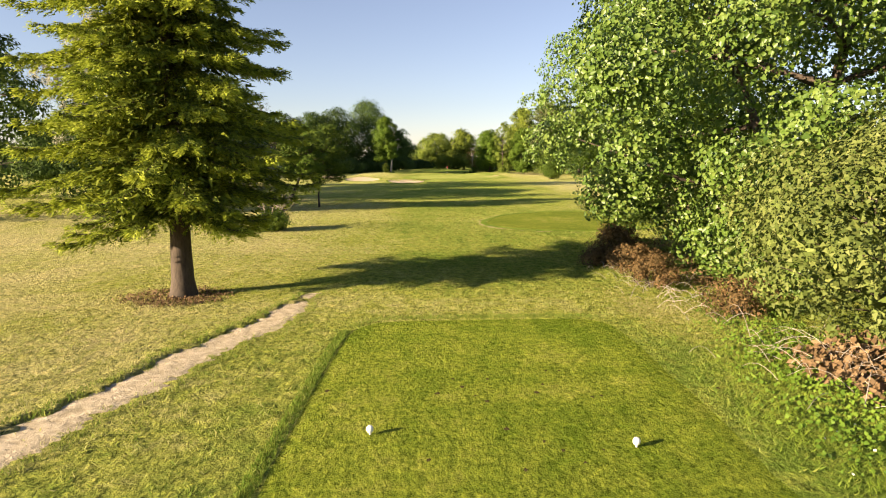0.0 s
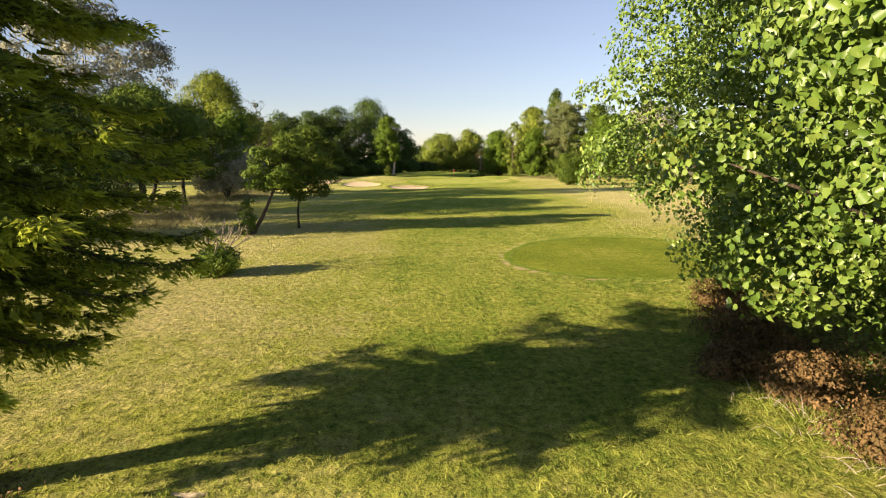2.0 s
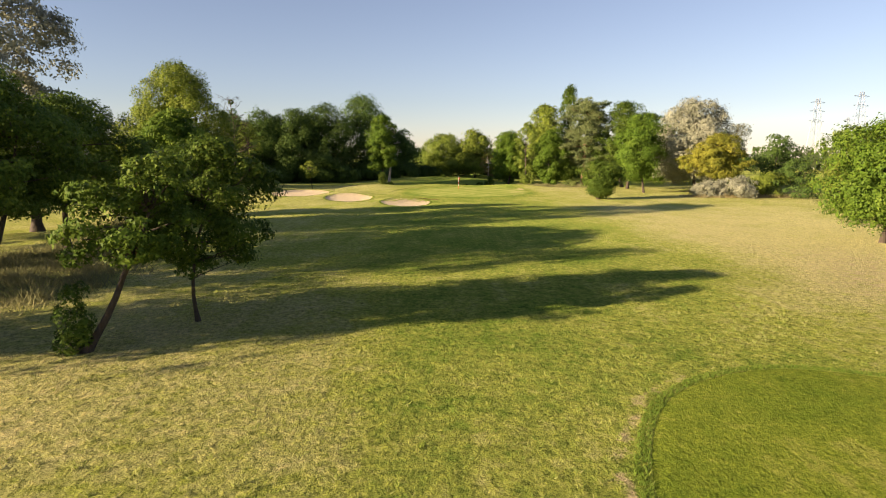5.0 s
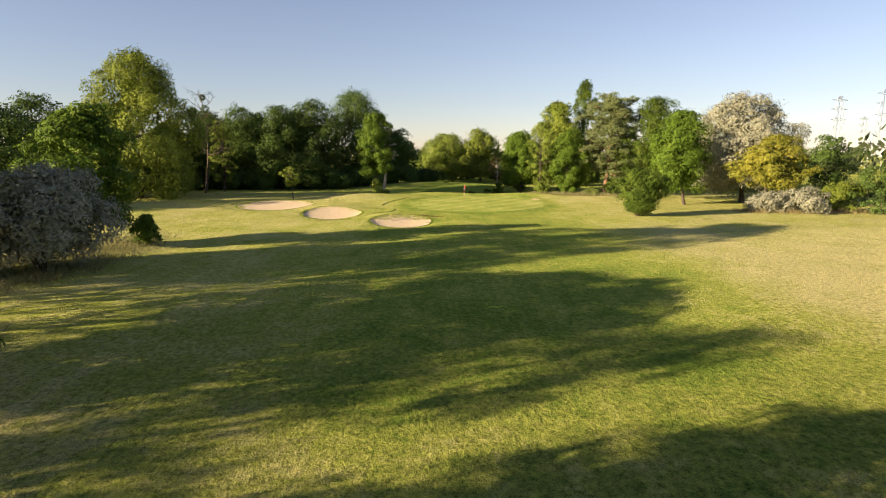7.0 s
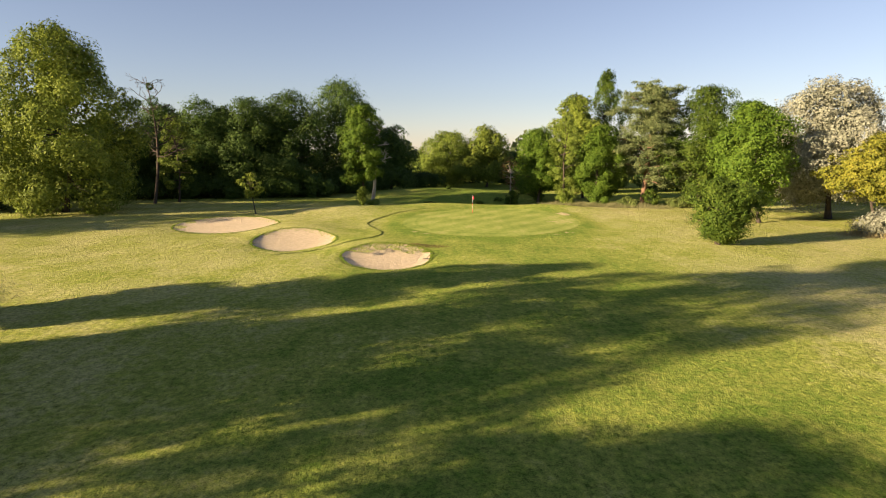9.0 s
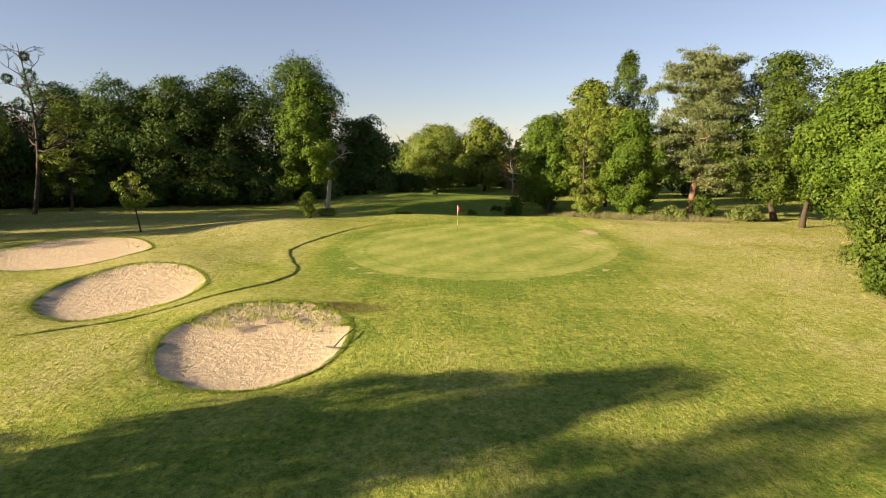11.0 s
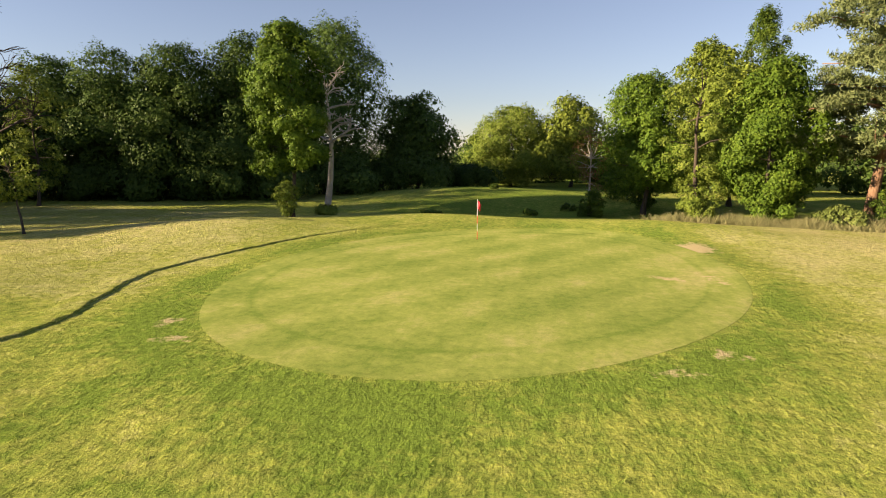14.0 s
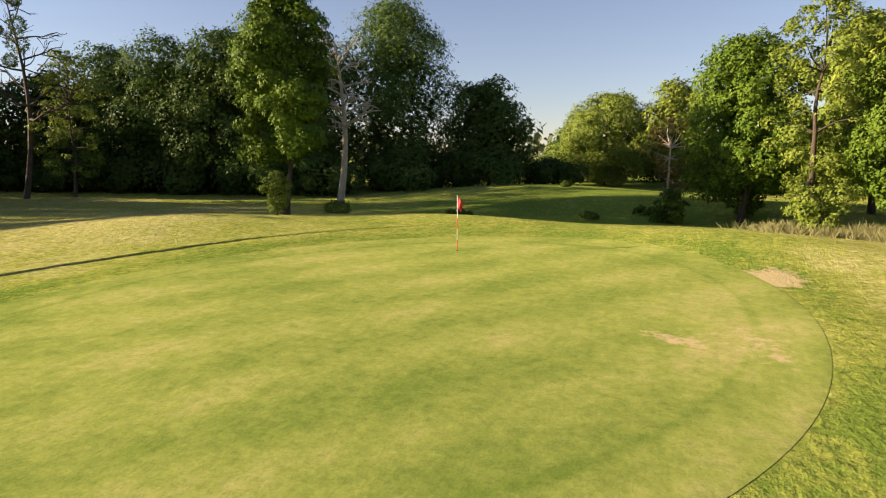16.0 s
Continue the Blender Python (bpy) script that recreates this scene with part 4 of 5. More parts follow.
def pine(x, y, H, label, seed=3, lean=(1.5, -1.0)):
    """A Scots pine: reddish trunk, bare lower limbs, flat plates of long needles."""
    rng = np.random.default_rng(seed)
    ob = thing("pine_tree", x, y, label, "tree")
    t = Tubes()
    u = np.linspace(0, 1, 10)
    line = np.stack([lean[0] * u ** 1.5 + 0.25 * np.sin(u * 6), lean[1] * u ** 1.5 + 0.2 * np.sin(u * 5 + 1), -0.2 + (H * 0.93 + 0.2) * u], 1)
    t.add(line, 0.42 * np.linspace(1, 0.15, 10), 10)
    t.build("trunk", M_BARK_PINE, ob)
    P, A, S = [], [], []
    for i in range(44):
        f = 0.26 + 0.74 * (i + rng.uniform()) / 44
        st = np.array([np.interp(f, u, line[:, j]) for j in range(3)])
        a = i * 2.4 + rng.normal() * 0.3
        L = (H * 0.36) * math.sin(min(1, (1.12 - f) * 1.45 + 0.1) * 1.57) * rng.uniform(0.65, 1.05)
        end = st + np.array((math.cos(a) * L, math.sin(a) * L, rng.uniform(-0.12, 0.15) * L + 0.3))
        br = bent(st, end, 6, 0.1 * L, rng)
        limb = Tubes()
        limb.add(br, np.linspace(0.11, 0.03, 6), 6)
        limb.build("limb", M_BARK_PINE, ob)
        for s in (0.4, 0.55, 0.7, 0.85, 1.0):
            if rng.uniform() < 0.12:
                continue
            c = np.array([np.interp(s, np.linspace(0, 1, 6), br[:, j]) for j in range(3)]) + rng.normal(size=3) * 0.4
            for kk in range(7):
                cc = c + rng.normal(size=3) * np.array((0.8, 0.8, 0.28))
                n = 64
                P.append(cc + rng.normal(size=(n, 3)) * np.array((0.28, 0.28, 0.14)))
                A.append(unit(rng.normal(size=(n, 3)) + np.array((0, 0, 0.5))))
                S.append(rng.uniform(0.22, 0.42, n))
    P, A, S = np.concatenate(P), np.concatenate(A), np.concatenate(S)
    V, F = leaf_cards(P, A, rng.normal(size=P.shape), S, 0.32, plain=True)
    mesh_object("crown", V, F, M_PINE, ob)
    return ob


pine(27.5, 162.8, 18.3, "tall pine with reddish bare limbs and layered grey-green needles")


def dead_tree(name, x, y, H, label, r=0.16, seed=0, spread=0.6, mat=None, start=0.48):
    """Bare branching wood."""
    rng = np.random.default_rng(seed)
    ob = thing(name, x, y, label, "tree")
    t = Tubes()
    u = np.linspace(0, 1, 9)
    line = np.stack([0.04 * H * np.sin(u * 3), 0.03 * H * np.sin(u * 4), -0.15 + (H + 0.15) * u], 1)
    t.add(line, r * np.linspace(1.15, 0.12, 9), 8)
    t.build("trunk", mat or M_BARK_PALE, ob)
    for i in range(18):
        f = start + (0.98 - start) * (i + rng.uniform()) / 18
        p = np.array([np.interp(f, u, line[:, j]) for j in range(3)])
        a = i * 2.4
        b = Tubes()

        def grow(p, d, L, rad, lev):
            e = p + d * L
            b.add(bent(p, e, 4, 0.07 * L, rng), np.linspace(rad, rad * 0.5, 4), 4)
            if lev <= 0:
                return
            for _ in range(3):
                g = rng.uniform(0.35, 1.0)
                grow(p + (e - p) * g, unit(d + rng.normal(size=3) * spread * 0.7), L * rng.uniform(0.45, 0.7), rad * 0.6, lev - 1)
        grow(p, unit(np.array((math.cos(a), math.sin(a), rng.uniform(0.15, 0.8)))), H * 0.17 * (1.25 - 0.7 * f), r * 0.62 * (1.3 - f), 2)
        b.build("branch", mat or M_BARK_PALE, ob)
    return ob


def dead_shrub(x, y, H):
    """Several bare forked stems spreading from one root."""
    rng = np.random.default_rng(61)
    ob = thing("dead_shrub", x, y, "bare grey dead shrub rising from the leafy bush", "bush")
    for k in range(4):
        t = Tubes()
        a = 2 * np.pi * k / 4 + rng.normal() * 0.3

        def grow(p, d, L, rad, lev):
            e = p + d * L
            t.add(bent(p, e, 4, 0.1 * L, rng), np.linspace(rad, rad * 0.6, 4), 5)
            if lev:
                for _ in range(3):
                    grow(p + (e - p) * rng.uniform(0.5, 1.0), unit(d + rng.normal(size=3) * 0.6 + np.array((0, 0, 0.15))), L * rng.uniform(0.4, 0.65), rad * 0.55, lev - 1)
        grow(np.zeros(3), unit(np.array((math.cos(a) * 0.55, math.sin(a) * 0.55, 1.0))), H * 0.62, 0.055, 2)
        t.build("stem", M_BARK_GREY, ob)
    return ob


# ---- big broad-leaved tree and hedge beside the tee ----
broadleaf("broadleaf_tree", 12.2, 21.5, 13.5, 7.0, 7.4, 0.8, "large leafy tree with broad glossy heart-shaped leaves down to the ground", M_BIGLEAF, "dome", 100000, 0.12, 250, 1.05, 0.3, seed=4, heart=True, stems=3, flat=0.75, inner=0.45)
broadleaf("broadleaf_tree", 12.5, 29.2, 13.5, 7.2, 4.5, 1.0, "leafy tree with overhanging boughs of broad glossy leaves", M_BIGLEAF, "dome", 80000, 0.11, 200, 1.0, 0.25, seed=24, heart=True, flat=0.8, inner=0.45)
broadleaf("rust_shrub", 6.6, 19.2, 1.15, 0.8, 0.9, 0.0, "dry reddish-brown shrub at the hedge foot", M_BROWNWEED, "dome", 1500, 0.07, 20, 0.3, 0.03, seed=25, category="bush", stems=4)
broadleaf("rust_shrub", 7.5, 15.4, 1.1, 0.75, 0.7, 0.0, "dry brown shrub at the hedge foot", M_BROWNWEED, "dome", 1300, 0.07, 20, 0.3, 0.03, seed=26, category="bush", stems=4)
broadleaf("leafy_bush", 10.9, 18.6, 3.6, 2.2, 2.2, 0.0, "broad-leaved bush growing under the leafy tree", M_BIGLEAF, "dome", 15000, 0.14, 60, 0.75, 0.06, seed=28, category="bush", stems=4, heart=True)
for i, (x, y, H, r) in enumerate([(6.9, 22.0, 1.1, 0.9), (7.3, 25.4, 1.2, 1.1), (8.3, 29.0, 1.0, 1.0), (6.2, 23.6, 0.7, 0.7)]):
    broadleaf("rust_shrub", x, y, H, r, r, 0.0, "withered dark reddish-brown shrub at the hedge foot", M_BROWNWEED, "dome", 1800, 0.075, 24, 0.32, 0.03, seed=210 + i, category="bush", stems=5)
broadleaf("hedge_bush", 9.8, 12.6, 5.0, 3.2, 3.8, 0.0, "dense grey-green small-leaved hedge bush", M_HEDGE, "dome", 17000, 0.105, 80, 0.85, 0.1, seed=5, stems=4, category="bush")

# ---- left grove ----
dead_shrub(-9.9, 35.7, 2.9)
broadleaf("leafy_bush", -10.0, 35.6, 1.1, 0.95, 0.9, 0.0, "low round leafy bush round a dead shrub", M_MAPLE, "dome", 4500, 0.11, 34, 0.42, 0.05, seed=6, category="bush", stems=3)
broadleaf("leaning_tree", -12.7, 49.0, 6.3, 1.7, 1.6, 2.8, "slender tree with a leaning ivy-clad forked trunk", M_MAPLE, "dome", 3800, 0.14, 36, 0.5, 0.14, (2.4, 0.5), seed=7, stems=1, split=True, flat=0.5)
broadleaf("ivy_clump", -12.9, 49.0, 2.2, 0.5, 0.5, 0.0, "ivy and undergrowth round the leaning trunk", M_MAPLE, "column", 900, 0.12, 16, 0.3, 0.04, seed=27, category="bush", stems=2)
broadleaf("young_tree", -10.6, 53.0, 7.0, 2.7, 2.6, 1.9, "small upright tree with a rounded crown on a thin trunk", M_MAPLE, "dome", 9000, 0.14, 78, 0.55, 0.09, (0.8, 0), seed=8, split=True, flat=0.55, fuller=1.0)
GROVE = "trees of the grove beside the fairway"
broadleaf("maple_tree", -26.2, 62.3, 10.8, 4.9, 4.7, 2.6, "spreading dark green multi-stemmed tree over long dry grass", M_MAPLE, "dome", 19000, 0.19, 120, 1.05, 0.24, seed=9, stems=3, split=True, group=GROVE, flat=0.5, thin=True)
broadleaf("maple_tree", -25.3, 69.0, 9.8, 4.3, 4.2, 2.6, "rounded dark green tree over long dry grass", M_MAPLE, "dome", 15000, 0.19, 100, 1.0, 0.21, seed=10, split=True, group=GROVE, flat=0.5, thin=True)
broadleaf("oak_tree", -35.2, 80.9, 10.0, 4.2, 4.0, 2.6, "broad dark green tree on a thick trunk", M_MAPLE, "dome", 9500, 0.25, 70, 1.3, 0.45, seed=11, group=GROVE)
broadleaf("yew_tree", -24.3, 46.8, 8.8, 4.1, 3.8, 0.1, "dense blackish-green yew standing in shade", M_DARK, "dome", 12000, 0.2, 80, 1.15, 0.3, seed=151)
broadleaf("white_poplar", -39.0, 77.8, 21.2, 8.0, 7.2, 2.4, "tall white poplar with grey silvery leaves", M_SILVER, "round", 26000, 0.27, 150, 1.35, 0.24, seed=12, inner=0.85, thin=True)

broadleaf("maple_tree", -29.4, 93.8, 11.0, 4.0, 3.9, 1.5, "wide dark green tree with low boughs", M_MID, "dome", 14000, 0.24, 70, 1.15, 0.2, seed=13, group=GROVE, flat=0.5, fuller=1.0)
broadleaf("silver_bush", -26.6, 84.2, 6.4, 3.9, 3.6, 0.6, "rounded silvery blue-grey bush in dry grass", M_SILVER, "dome", 13500, 0.19, 70, 1.12, 0.1, seed=14, stems=5, category="bush")
broadleaf("juniper_bush", -26.2, 97.0, 2.4, 1.3, 1.1, 0.0, "small spiky green shrub in dry grass", M_MID, "cone", 1500, 0.22, 24, 0.4, 0.06, seed=15, stems=3, category="bush")
broadleaf("big_poplar", -52.0, 148.0, 22.8, 9.0, 8.6, 0.3, "tall bushy poplar with light olive-green leaves", M_OLIVE, "dome", 36000, 0.3, 170, 1.7, 0.35, seed=16, flat=0.95, inner=0.6)


def mistletoe_tree(x, y, H):
    """A half-dead tree: thin bare limbs and dark balls of mistletoe."""
    ob = dead_tree("bare_tree", x, y, H, "thin half-bare tree with dark mistletoe balls in its twigs", 0.24, 17, 0.7, M_BARK, 0.36)
    rng = np.random.default_rng(18)
    for dx, dy, z, r in ((0.6, 0.2, 0.82, 0.75), (1.3, -0.4, 0.73, 0.95), (-0.8, 0.3, 0.66, 0.6), (0.2, 0.4, 0.93, 0.5), (-1.4, -0.3, 0.8, 0.5)):
        d = unit(rng.normal(size=(500, 3)))
        p = np.array((dx, dy, z * H)) + d * (r * rng.uniform(0.3, 1.0, 500) ** 0.5)[:, None]
        V, F = leaf_cards(p, d + rng.normal(size=(500, 3)) * 0.4, rng.normal(size=(500, 3)), rng.uniform(0.12, 0.26, 500), 0.5, plain=True)
        mesh_object("mistletoe", V, F, M_DARK, ob, label="dark green ball of mistletoe")["kind"] = "stuff"
    return ob


mistletoe_tree(-46.6, 161.4, 18.6)
broadleaf("locust_tree", -44.2, 164.4, 13.4, 2.9, 2.7, 1.6, "feathery light green tree at the wood's sunny edge", M_LIGHT, "dome", 4200, 0.22, 44, 0.9, 0.16, seed=152, thin=True, flat=0.5, split=True)

# ---- dark wood behind the green ----
WOOD = "trees of the dark wood"
for i, (x, y, H, r) in enumerate([(-58, 172, 12.5, 5.5), (-51, 175, 15.2, 5.6), (-44, 176, 16.6, 5.8), (-37.4, 177, 17.0, 5.5), (-30.5, 180, 18.3, 6.0), (-23, 189, 20.6, 7.2), (-14, 196, 12.6, 5.0), (-66, 166, 16.5, 6.5), (-75, 158, 17, 7), (-84, 148, 17, 7), (-65, 148, 8, 5), (-55, 188, 15.5, 6.5), (-46, 190, 16, 6.5), (-36, 189, 17, 6.0)]):
    broadleaf("wood_tree", x, y, H, r, r, 0.5, "dense dark green deciduous tree at the edge of the wood", M_DARK, "dome", 24000 if i == 5 else 15000 if i in (1, 2, 3, 4) else 7500, 0.27 if i in (1, 2, 3, 4, 5) else 0.4, 120, 2.1 if i == 5 else 1.6, 0.22, seed=30 + i, group=WOOD)
for i, (x, y, H, r) in enumerate([(-60, 168, 4, 4.5), (-53, 170, 3.6, 4.5), (-46, 172, 4.2, 4.2), (-39.5, 173, 3.8, 4.2), (-33, 175, 4.2, 4.2), (-26.5, 178, 4.5, 4.5), (-20, 184, 4.0, 4.2), (-13, 190, 4.0, 4.5), (-7.5, 200, 3.5, 4.0), (-49, 180, 4.5, 5.0), (-41, 182, 4.5, 5.0), (-33, 184, 4.5, 5.0), (-25, 194, 4.5, 5.0), (-57, 178, 4.5, 5), (-66, 172, 4.5, 5), (-17, 191, 3.6, 4.5)]):
    broadleaf("understorey_bush", x, y, H, r, r * 0.7, 0.0, "dark shady bush beneath the wood's trees", M_DARK, "dome", 3600, 0.32, 40, 1.2, 0.07, seed=120 + i, category="bush", group="bushes under the wood", stems=3)
for i, (x, y, H, r) in enumerate([(-38.6, 39.5, 15.2, 4.6), (-41.1, 49.3, 15.3, 5.2), (-48.5, 66.5, 15.6, 4.8), (-62, 128, 13.6, 6), (-72, 116, 11, 6), (-66, 104, 5.5, 4), (-78, 124, 12, 5)]):
    broadleaf("field_tree", x, y, H, r, r, 5.0 if i == 1 else 0.6, "rounded deciduous tree beyond the grove", M_DARK, "dome", (900, 2500, 3200)[i] if i < 3 else 4200, 0.42, 50, 1.3 if i < 3 else 1.6, 0.25, thin=i < 3, seed=140 + i, group="trees beyond the fairway")
# unseen tree, added to lengthen the grove's shadow over the fairway
broadleaf("field_tree", -42.0, 57.4, 16.4, 4.4, 4.4, 4.0, "unseen tall tree with a bare lower trunk, added for its fairway shadow", M_DARK, "dome", 2300, 0.4, 46, 1.2, 0.25, seed=150, thin=True, group="trees beyond the fairway")
for i, (x, y, H, r, m) in enumerate([(-8, 222, 7, 6, M_DARK), (4, 228, 9, 7, M_DARK), (14, 222, 8, 6, M_DARK), (23, 214, 9, 6, M_DARK), (33, 206, 9, 6, M_MAPLE), (43, 198, 9, 6, M_DARK), (52, 192, 10, 6, M_MAPLE), (62, 186, 9, 6, M_DARK), (-22, 216, 6, 5, M_DARK), (18, 200, 5, 5, M_DARK), (28, 192, 5, 5, M_MAPLE)]):
    broadleaf("hedge_tree", x, y, H, r, r * 0.7, 0.0, "dark bushy tree in the hedge behind the green", m, "dome", 3200, 0.5, 46, 1.6, 0.14, seed=190 + i, group="hedge behind the green", stems=3)
broadleaf("slim_tree", -14.4, 156.6, 13.9, 2.6, 2.5, 3.3, "slender upright green tree with an ivy-leafed foot", M_MID, "column", 22000, 0.2, 90, 0.9, 0.18, seed=45, flat=0.6)
broadleaf("sapling", -14.2, 155.4, 2.7, 0.8, 0.8, 0.0, "bright leafy sapling at a tree's foot", M_LIGHT, "column", 1600, 0.14, 24, 0.36, 0.05, seed=46, category="bush")
dead_tree("dead_tree", -13.6, 161.5, 12.0, "tall dead tree with bare pale branches", 0.27, 47, 0.75)
broadleaf("young_pine", -26.0, 144.4, 5.2, 1.3, 1.3, 2.0, "thin young tree with a leaning stem behind the bunkers", M_OLIVE, "round", 700, 0.2, 16, 0.45, 0.08, (-0.8, 0), seed=48)
broadleaf("round_tree", -2.6, 213.0, 12.4, 6.2, 5.8, 0.2, "rounded light green tree standing alone", M_LIGHT, "round", 22000, 0.26, 120, 1.45, 0.25, seed=49)
broadleaf("olive_tree", 6.8, 212.0, 13.0, 4.8, 4.5, 1.0, "olive-green rounded tree behind the others", M_OLIVE, "dome", 9000, 0.41, 60, 1.75, 0.25, seed=50)
broadleaf("rust_tree", 8.0, 168.5, 7.3, 1.8, 1.8, 1.8, "thin tree with sparse rusty-brown foliage", M_RUST, "vase", 750, 0.13, 26, 0.5, 0.14, seed=51, split=True, barkmat=M_BARK_PALE)
ROW = "trees of the row beside the green"
broadleaf("row_tree", 12.6, 169.5, 11.8, 4.1, 4.0, 1.8, "full rounded mid-green tree in a row", M_MID, "dome", 22000, 0.2, 130, 1.0, 0.22, seed=52, group=ROW, fuller=1.0)
broadleaf("ivy_tree", 15.9, 164.2, 13.8, 2.2, 2.2, 0.6, "tall open tree with a pale ivy-wrapped trunk", M_LIGHT, "column", 8000, 0.17, 90, 0.55, 0.2, seed=53, group=ROW, thin=True)
broadleaf("lombardy_poplar", 35.0, 217.0, 25.6, 4.3, 4.3, 3.0, "tall narrow columnar poplar", M_MAPLE, "spindle", 14000, 0.3, 120, 0.85, 0.35, seed=54, flat=1.7)
broadleaf("wood_tree", 26.8, 212.0, 20.8, 4.5, 4.5, 3.0, "tall grey-green tree behind the row", M_OLIVE, "dome", 7500, 0.48, 60, 1.88, 0.3, seed=55)
broadleaf("row_tree", 20.8, 162.7, 12.0, 3.2, 3.1, 0.9, "bright green tree with layered boughs in a row", M_MID, "dome", 23000, 0.19, 110, 0.95, 0.2, seed=56, group=ROW)
broadleaf("row_tree", 21.5, 177.0, 13.2, 4.0, 4.0, 2.0, "tall green tree with yellowish top leaves in a row", M_OLIVE, "dome", 9000, 0.34, 70, 1.4, 0.22, seed=57, group=ROW)
broadleaf("row_tree", 35.0, 158.6, 17.0, 4.9, 4.6, 1.6, "tall dark green tree beside the pine", M_MAPLE, "dome", 19000, 0.23, 120, 1.2, 0.3, seed=58, group=ROW)
broadleaf("row_tree", 34.2, 152.0, 14.4, 4.2, 4.0, 1.2, "full green tree with an ivy-wrapped trunk beside the pine", M_MID, "dome", 11000, 0.3, 80, 1.4, 0.26, shift=(3.0, -1.5), seed=59, group=ROW)
broadleaf("row_tree", 33.0, 137.8, 13.2, 4.2, 4.0, 2.2, "full fresh green tree on a bare short trunk", M_MID, "dome", 15000, 0.24, 90, 1.2, 0.2, shift=(-1.2, 0), seed=60, fuller=1.05)
broadleaf("heart_bush", 21.0, 120.6, 5.5, 2.9, 2.7, 0.3, "vase-shaped dense green bush standing alone on the grass", M_MAPLE, "vase", 15000, 0.16, 70, 0.85, 0.12, seed=61, category="bush", stems=3, fuller=1.0)
broadleaf("silver_tree", 43.6, 142.5, 16.2, 7.0, 6.6, 1.6, "broad silver-grey tree at the fairway edge", M_SILVER, "dome", 26000, 0.26, 120, 1.7, 0.35, seed=62)
broadleaf("golden_tree", 43.6, 134.0, 10.0, 4.9, 4.6, 2.4, "golden yellow spreading tree among pale shrubs", M_YELLOW, "dome", 12000, 0.22, 74, 1.15, 0.2, seed=63, flat=0.5)
broadleaf("round_tree", 31.1, 75.5, 8.9, 4.9, 4.6, 1.3, "full round light green tree on a short trunk", M_MID, "round", 20000, 0.19, 90, 1.25, 0.2, seed=64)
for i, (x, y, H, r, mt, nm) in enumerate([(39.5, 126.5, 2.6, 2.6, M_SILVER, "silvery"), (44.0, 125.5, 3.2, 3.0, M_SILVER, "silvery"), (48.5, 127.0, 4.0, 3.0, M_OLIVE, "olive-green"), (53, 126, 6.2, 3.8, M_DARK, "dark green"), (59, 124, 6.0, 4.0, M_OLIVE, "olive-green"), (66, 118, 6.5, 4.5, M_MID, "green")]):
    broadleaf("hedge_shrub", x, y, H, r, r * 0.9, 0.0, nm + " shrub at the edge of the fairway", mt, "dome", 2600, 0.22, 36, 0.8, 0.08, seed=70 + i, category="bush", group="shrubs along the fairway edge", stems=3)
for i, (x, y, H, r, mt) in enumerate([(62, 175, 12, 6, M_MID), (70, 165, 11, 6, M_DARK), (78, 150, 12, 6, M_OLIVE), (88, 140, 10, 6, M_MID), (98, 128, 11, 7, M_DARK), (84, 105, 8, 5, M_OLIVE), (66, 186, 13, 6, M_DARK), (52, 176, 14, 6, M_MID)]):
    broadleaf("field_tree", x, y, H, r, r, 0.6, "rounded deciduous tree beyond the fairway", mt, "dome", 3600, 0.36, 46, 1.5, 0.2, seed=80 + i, group="trees beyond the fairway")
broadleaf("low_shrub", 12.5, 180.0, 3.0, 3.0, 3.0, 0, "dark shrub under the trees", M_DARK, "dome", 1500, 0.25, 20, 0.8, 0.06, seed=95, category="bush", stems=3)


def far_wood():
    """One ragged belt of distant woodland all round."""
    rng = np.random.default_rng(77)
    n = 18000
    a = rng.uniform(0, 2 * np.pi, n)
    d = rng.uniform(0, 1, n)
    R = 250 + 150 * d
    cx, cy = R * np.cos(a), 90 + R * np.sin(a) * 1.0
    top = 9 + 4 * np.sin(a * 23) + 3 * np.sin(a * 57 + 1) + 2.5 * np.sin(a * 131)
    z = rng.uniform(0, 1, n) ** 0.8 * np.maximum(top, 3.0)
    P = np.stack([cx, cy, z], 1)
    V, F = leaf_cards(P, rng.normal(size=(n, 3)), rng.normal(size=(n, 3)), rng.uniform(2.2, 4.4, n), 0.8)
    return tagged(mesh_object("far_wood", V, F, M_FAR), "distant belt of hazy green woodland", "woodland", kind="stuff")


far_wood()


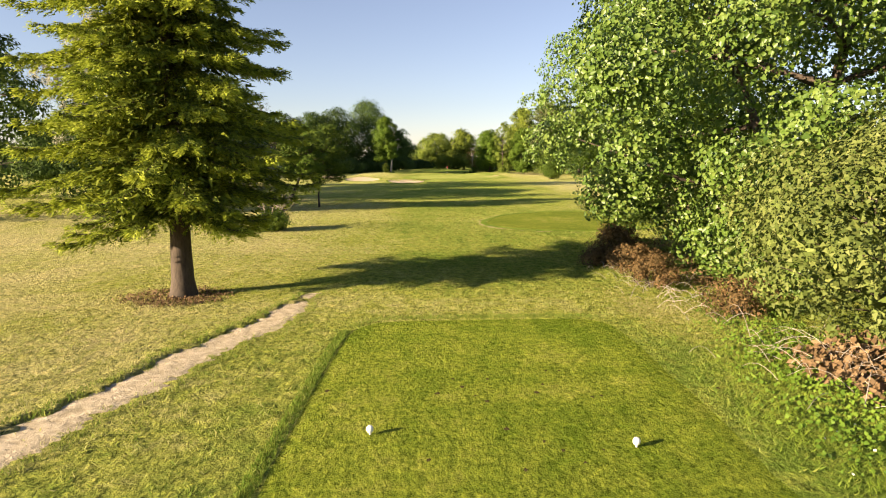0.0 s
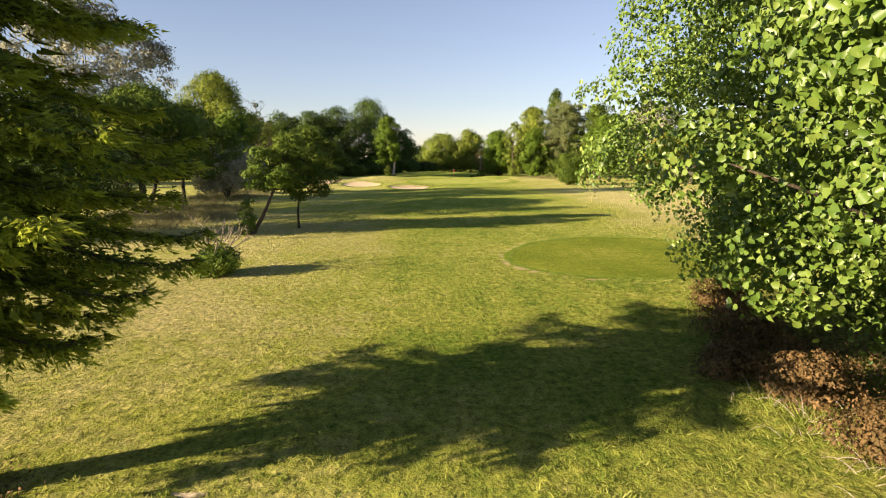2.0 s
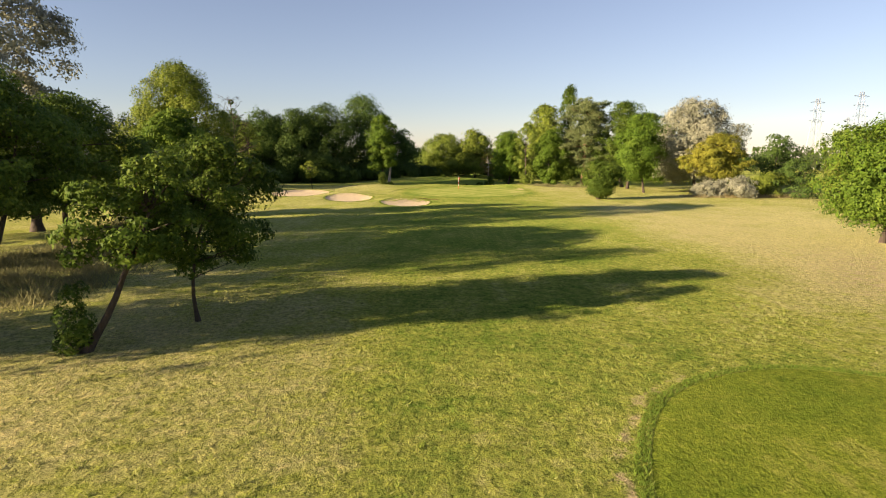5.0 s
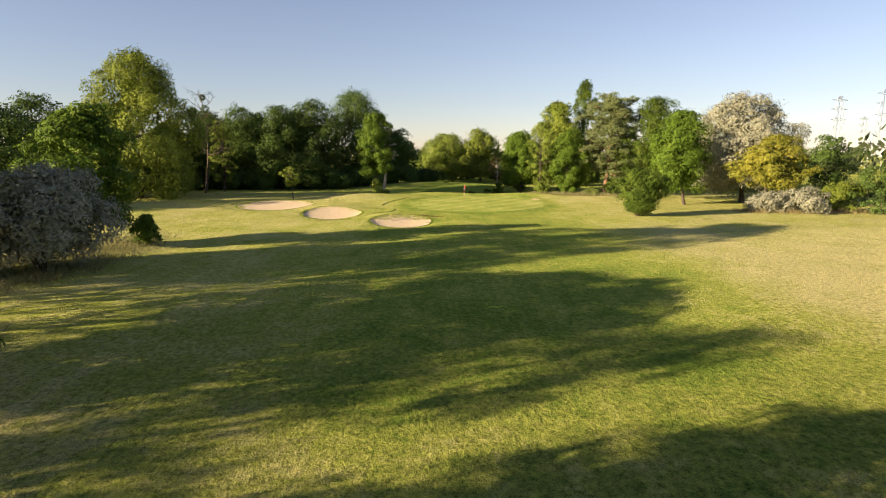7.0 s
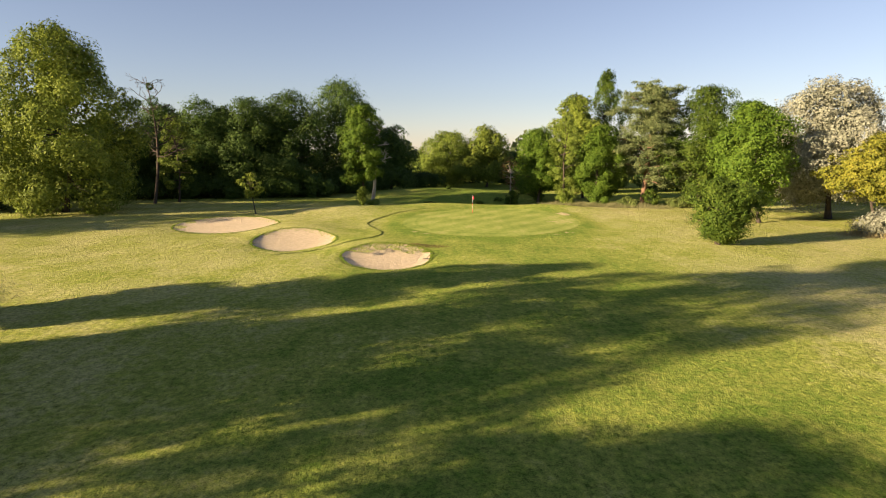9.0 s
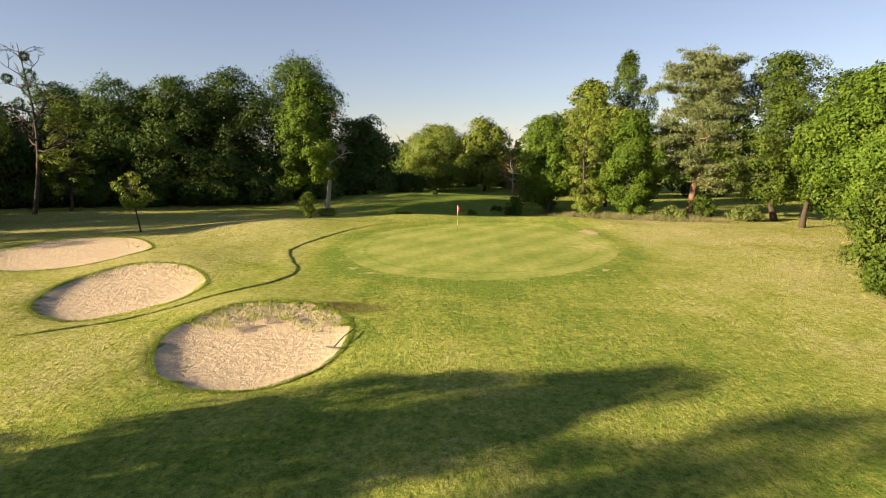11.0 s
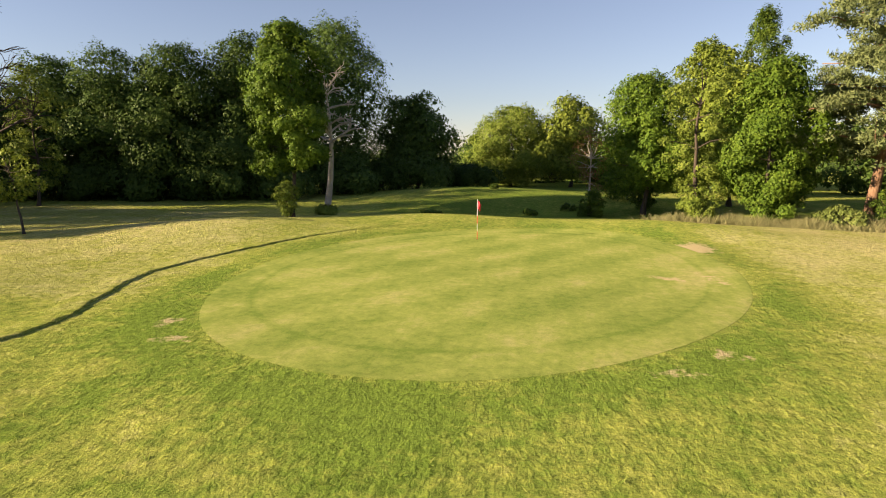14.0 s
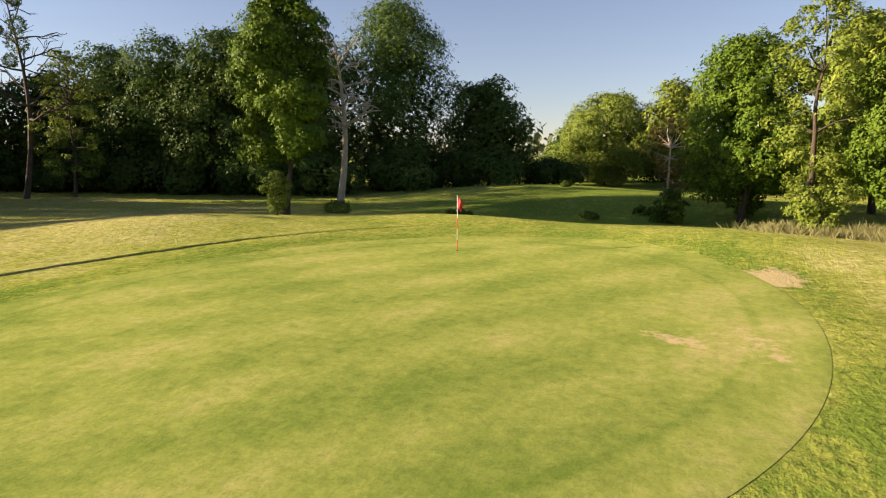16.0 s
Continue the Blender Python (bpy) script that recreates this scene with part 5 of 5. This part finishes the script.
def pylon(x, y, H, turn):
    ob = thing("power_pylon", x, y, "distant grey steel lattice power pylon", "pylon", "pylons beyond the trees")
    ob.rotation_euler = (0, 0, turn)
    t = Tubes()
    w = lambda z: (0.11 * (1 - z / H) + 0.022) * H * 0.75
    zs = np.linspace(0, H, 9)
    for sx in (-1, 1):
        for sy in (-1, 1):
            t.add([(sx * w(z), sy * w(z), z) for z in zs], [0.1] * 9, 4)
    for a, b in zip(zs[:-1], zs[1:]):
        for s in (-1, 1):
            t.add([(-w(a), s * w(a), a), (w(b), s * w(b), b)], [0.055, 0.055], 4)
            t.add([(w(a), s * w(a), a), (-w(b), s * w(b), b)], [0.055, 0.055], 4)
            t.add([(s * w(a), -w(a), a), (s * w(b), w(b), b)], [0.055, 0.055], 4)
    mast = t.build("mast", M_STEEL, ob)
    for f in (0.68, 0.82, 0.94):
        c = Tubes()
        L = H * 0.16
        z = H * f
        c.add([(-L, 0, z), (0, 0, z + 0.8), (L, 0, z)], [0.07, 0.12, 0.07], 4)
        c.add([(-L, 0, z), (0, 0, z - 0.4), (L, 0, z)], [0.06, 0.1, 0.06], 4)
        c.build("crossarm", M_STEEL, mast)
    return ob


M_STEEL = plain_material("galvanised_steel", (0.5, 0.51, 0.53), (0.62, 0.63, 0.65), 2.0, 0.5, 0, 0.6)
pylon(190, 358, 36, 0.4)
pylon(222, 373, 41, 0.4)
pylon(296, 500, 35, 0.4)

# ---- tee markers and flag ----
M_WHITE = plain_material("white_plastic", (0.7, 0.7, 0.68), (0.82, 0.82, 0.8), 20, 0.4)
M_RED = plain_material("red_flag_cloth", (0.55, 0.02, 0.03), (0.75, 0.04, 0.05), 12, 0.8)
M_HOLE = plain_material("dark_cup", (0.02, 0.02, 0.015), (0.04, 0.04, 0.03), 10, 0.9)


def lathe(name, prof, n, mat, parent, label=""):
    V, F = [], []
    for r, z in prof:
        V += [(r * math.cos(2 * math.pi * j / n), r * math.sin(2 * math.pi * j / n), z) for j in range(n)]
    for i in range(len(prof) - 1):
        for j in range(n):
            k = (j + 1) % n
            F.append((i * n + j, i * n + k, (i + 1) * n + k, (i + 1) * n + j))
    F.append(tuple(range(n))[::-1])
    F.append(tuple((len(prof) - 1) * n + j for j in range(n)))
    return mesh_object(name, V, F, mat, parent, True, label)


def tee_marker(x, y):
    ob = thing("tee_marker", x, y, "small white ball-shaped tee marker on the turf", "tee marker", "tee markers")
    ob.location.z += 0.03
    lathe("ball", [(0.012 + 0.042 * math.sin(a), 0.02 + 0.058 * (1 - math.cos(a))) for a in np.linspace(0.1, 3.0, 10)], 16, M_WHITE, ob)
    lathe("spike", [(0.012, -0.1), (0.018, 0.04)], 8, M_STEEL, ob)
    return ob


tee_marker(-1.1, 8.75)
tee_marker(2.75, 8.3)


def flagstick(x, y):
    ob = thing("flagstick", x, y, "white and red striped flagstick with a red flag in the hole", "golf flag")
    ob.location.z += 0.055
    pole = lathe("pole", [(0.012, -0.15), (0.013, 2.2)], 10, M_WHITE, ob, "thin white flag pole")
    for k in (0, 2):
        lathe("stripe", [(0.0125, k * 0.44), (0.0145, k * 0.44 + 0.004), (0.0145, (k + 1) * 0.44), (0.0125, (k + 1) * 0.44 + 0.004)], 10, M_RED, pole, "red painted stripe")
    lathe("knob", [(0.006, 2.2), (0.018, 2.212), (0.018, 2.225), (0.006, 2.236)], 10, M_WHITE, pole)
    nx, nz = 9, 7
    V, F = [], []
    for i in range(nx):
        for j in range(nz):
            u, v = i / (nx - 1), j / (nz - 1)
            V.append((0.013 + 0.2 * u * (1 - 0.35 * v), 0.06 * math.sin(u * 7 + v * 2) * u, 2.2 - 0.4 * v - 0.26 * u ** 1.2))
    for i in range(nx - 1):
        for j in range(nz - 1):
            F.append((i * nz + j, (i + 1) * nz + j, (i + 1) * nz + j + 1, i * nz + j + 1))
    fl = mesh_object("flag", V, F, M_RED, ob, True, "hanging red flag")
    so = fl.modifiers.new("thick", "SOLIDIFY")
    so.thickness = 0.004
    lathe("cup", [(0.055, -0.1), (0.055, 0.004)], 16, M_HOLE, ob)
    return ob


flagstick(1.0, 147.2)


def bunker_rake(x0, y0, x1, y1):
    ob = thing("bunker_rake", x0, y0, "dark wooden-handled rake lying on the bunker's edge", "rake")
    d = Vector((x1 - x0, y1 - y0, 0))
    zs = gz(x1, y1) - gz(x0, y0)
    t = Tubes()
    t.add([(0, 0, 0.06), (d.x * 0.5, d.y * 0.5, 0.16 + zs * 0.5), (d.x, d.y, 0.12 + zs)], [0.022, 0.022, 0.022], 8)
    t.build("handle", M_RAKE, ob)
    n = Vector((-d.y, d.x, 0)).normalized()
    t = Tubes()
    t.add([tuple(n * k + Vector((0, 0, 0.07))) for k in (-0.3, 0, 0.3)], [0.025] * 3, 8)
    head = t.build("head", M_RAKE, ob)
    for i in range(9):
        p = n * (-0.28 + 0.07 * i)
        t = Tubes()
        t.add([(p.x, p.y, 0.07), (p.x, p.y, -0.02)], [0.008, 0.005], 5)
        t.build("tine", M_RAKE, head)
    return ob


M_RAKE = plain_material("dark_rake_wood", (0.02, 0.018, 0.015), (0.05, 0.045, 0.04), 14, 0.6)
bunker_rake(-3.75, 113.5, -3.3, 115.3)

for i, (x, y, H, r, m, lab) in enumerate([(8.2, 167.6, 2.2, 1.2, M_MAPLE, "dark leafy bush at the rusty tree's foot"), (12.9, 172.6, 3.0, 1.3, M_MAPLE, "dark ivy-like bush at a trunk's foot"), (16.0, 163.6, 2.6, 1.3, M_LIGHT, "bright leafy bush at the ivy-wrapped trunk"), (21.0, 161.6, 2.4, 1.6, M_MID, "green bush at a trunk's foot"),
                                          (28.4, 161.6, 2.6, 1.3, M_MAPLE, "dark bush beside the pine trunk"), (31.5, 157.5, 1.6, 1.8, M_HEDGE, "low grey-green bush under the pine"), (24.5, 159.5, 1.3, 1.6, M_HEDGE, "low grey-green bush in dry grass"), (-13.3, 160.9, 0.6, 0.6, M_LIGHT, "small leafy tuft at the dead tree's foot")]):
    broadleaf("foot_bush", x, y, H, r, r, 0.0, lab, m, "dome", 1500, 0.17, 22, 0.42, 0.05, seed=160 + i, category="bush", group="bushes at the trunks", stems=3)
for i, (x, y, r) in enumerate([(-5.0, 163.0, 0.9), (6.5, 171.5, 1.1), (3.0, 168.0, 0.7), (-2.0, 184.0, 0.4)]):
    broadleaf("grass_hummock", x, y, 0.35 + 0.3 * r, r, r * 0.7, 0.0, "dark tussock of rank grass on the mown slope", M_MAPLE, "dome", 500, 0.16, 12, 0.25, 0.02, seed=170 + i, category="grass", group="tussocks behind the green", stems=2)
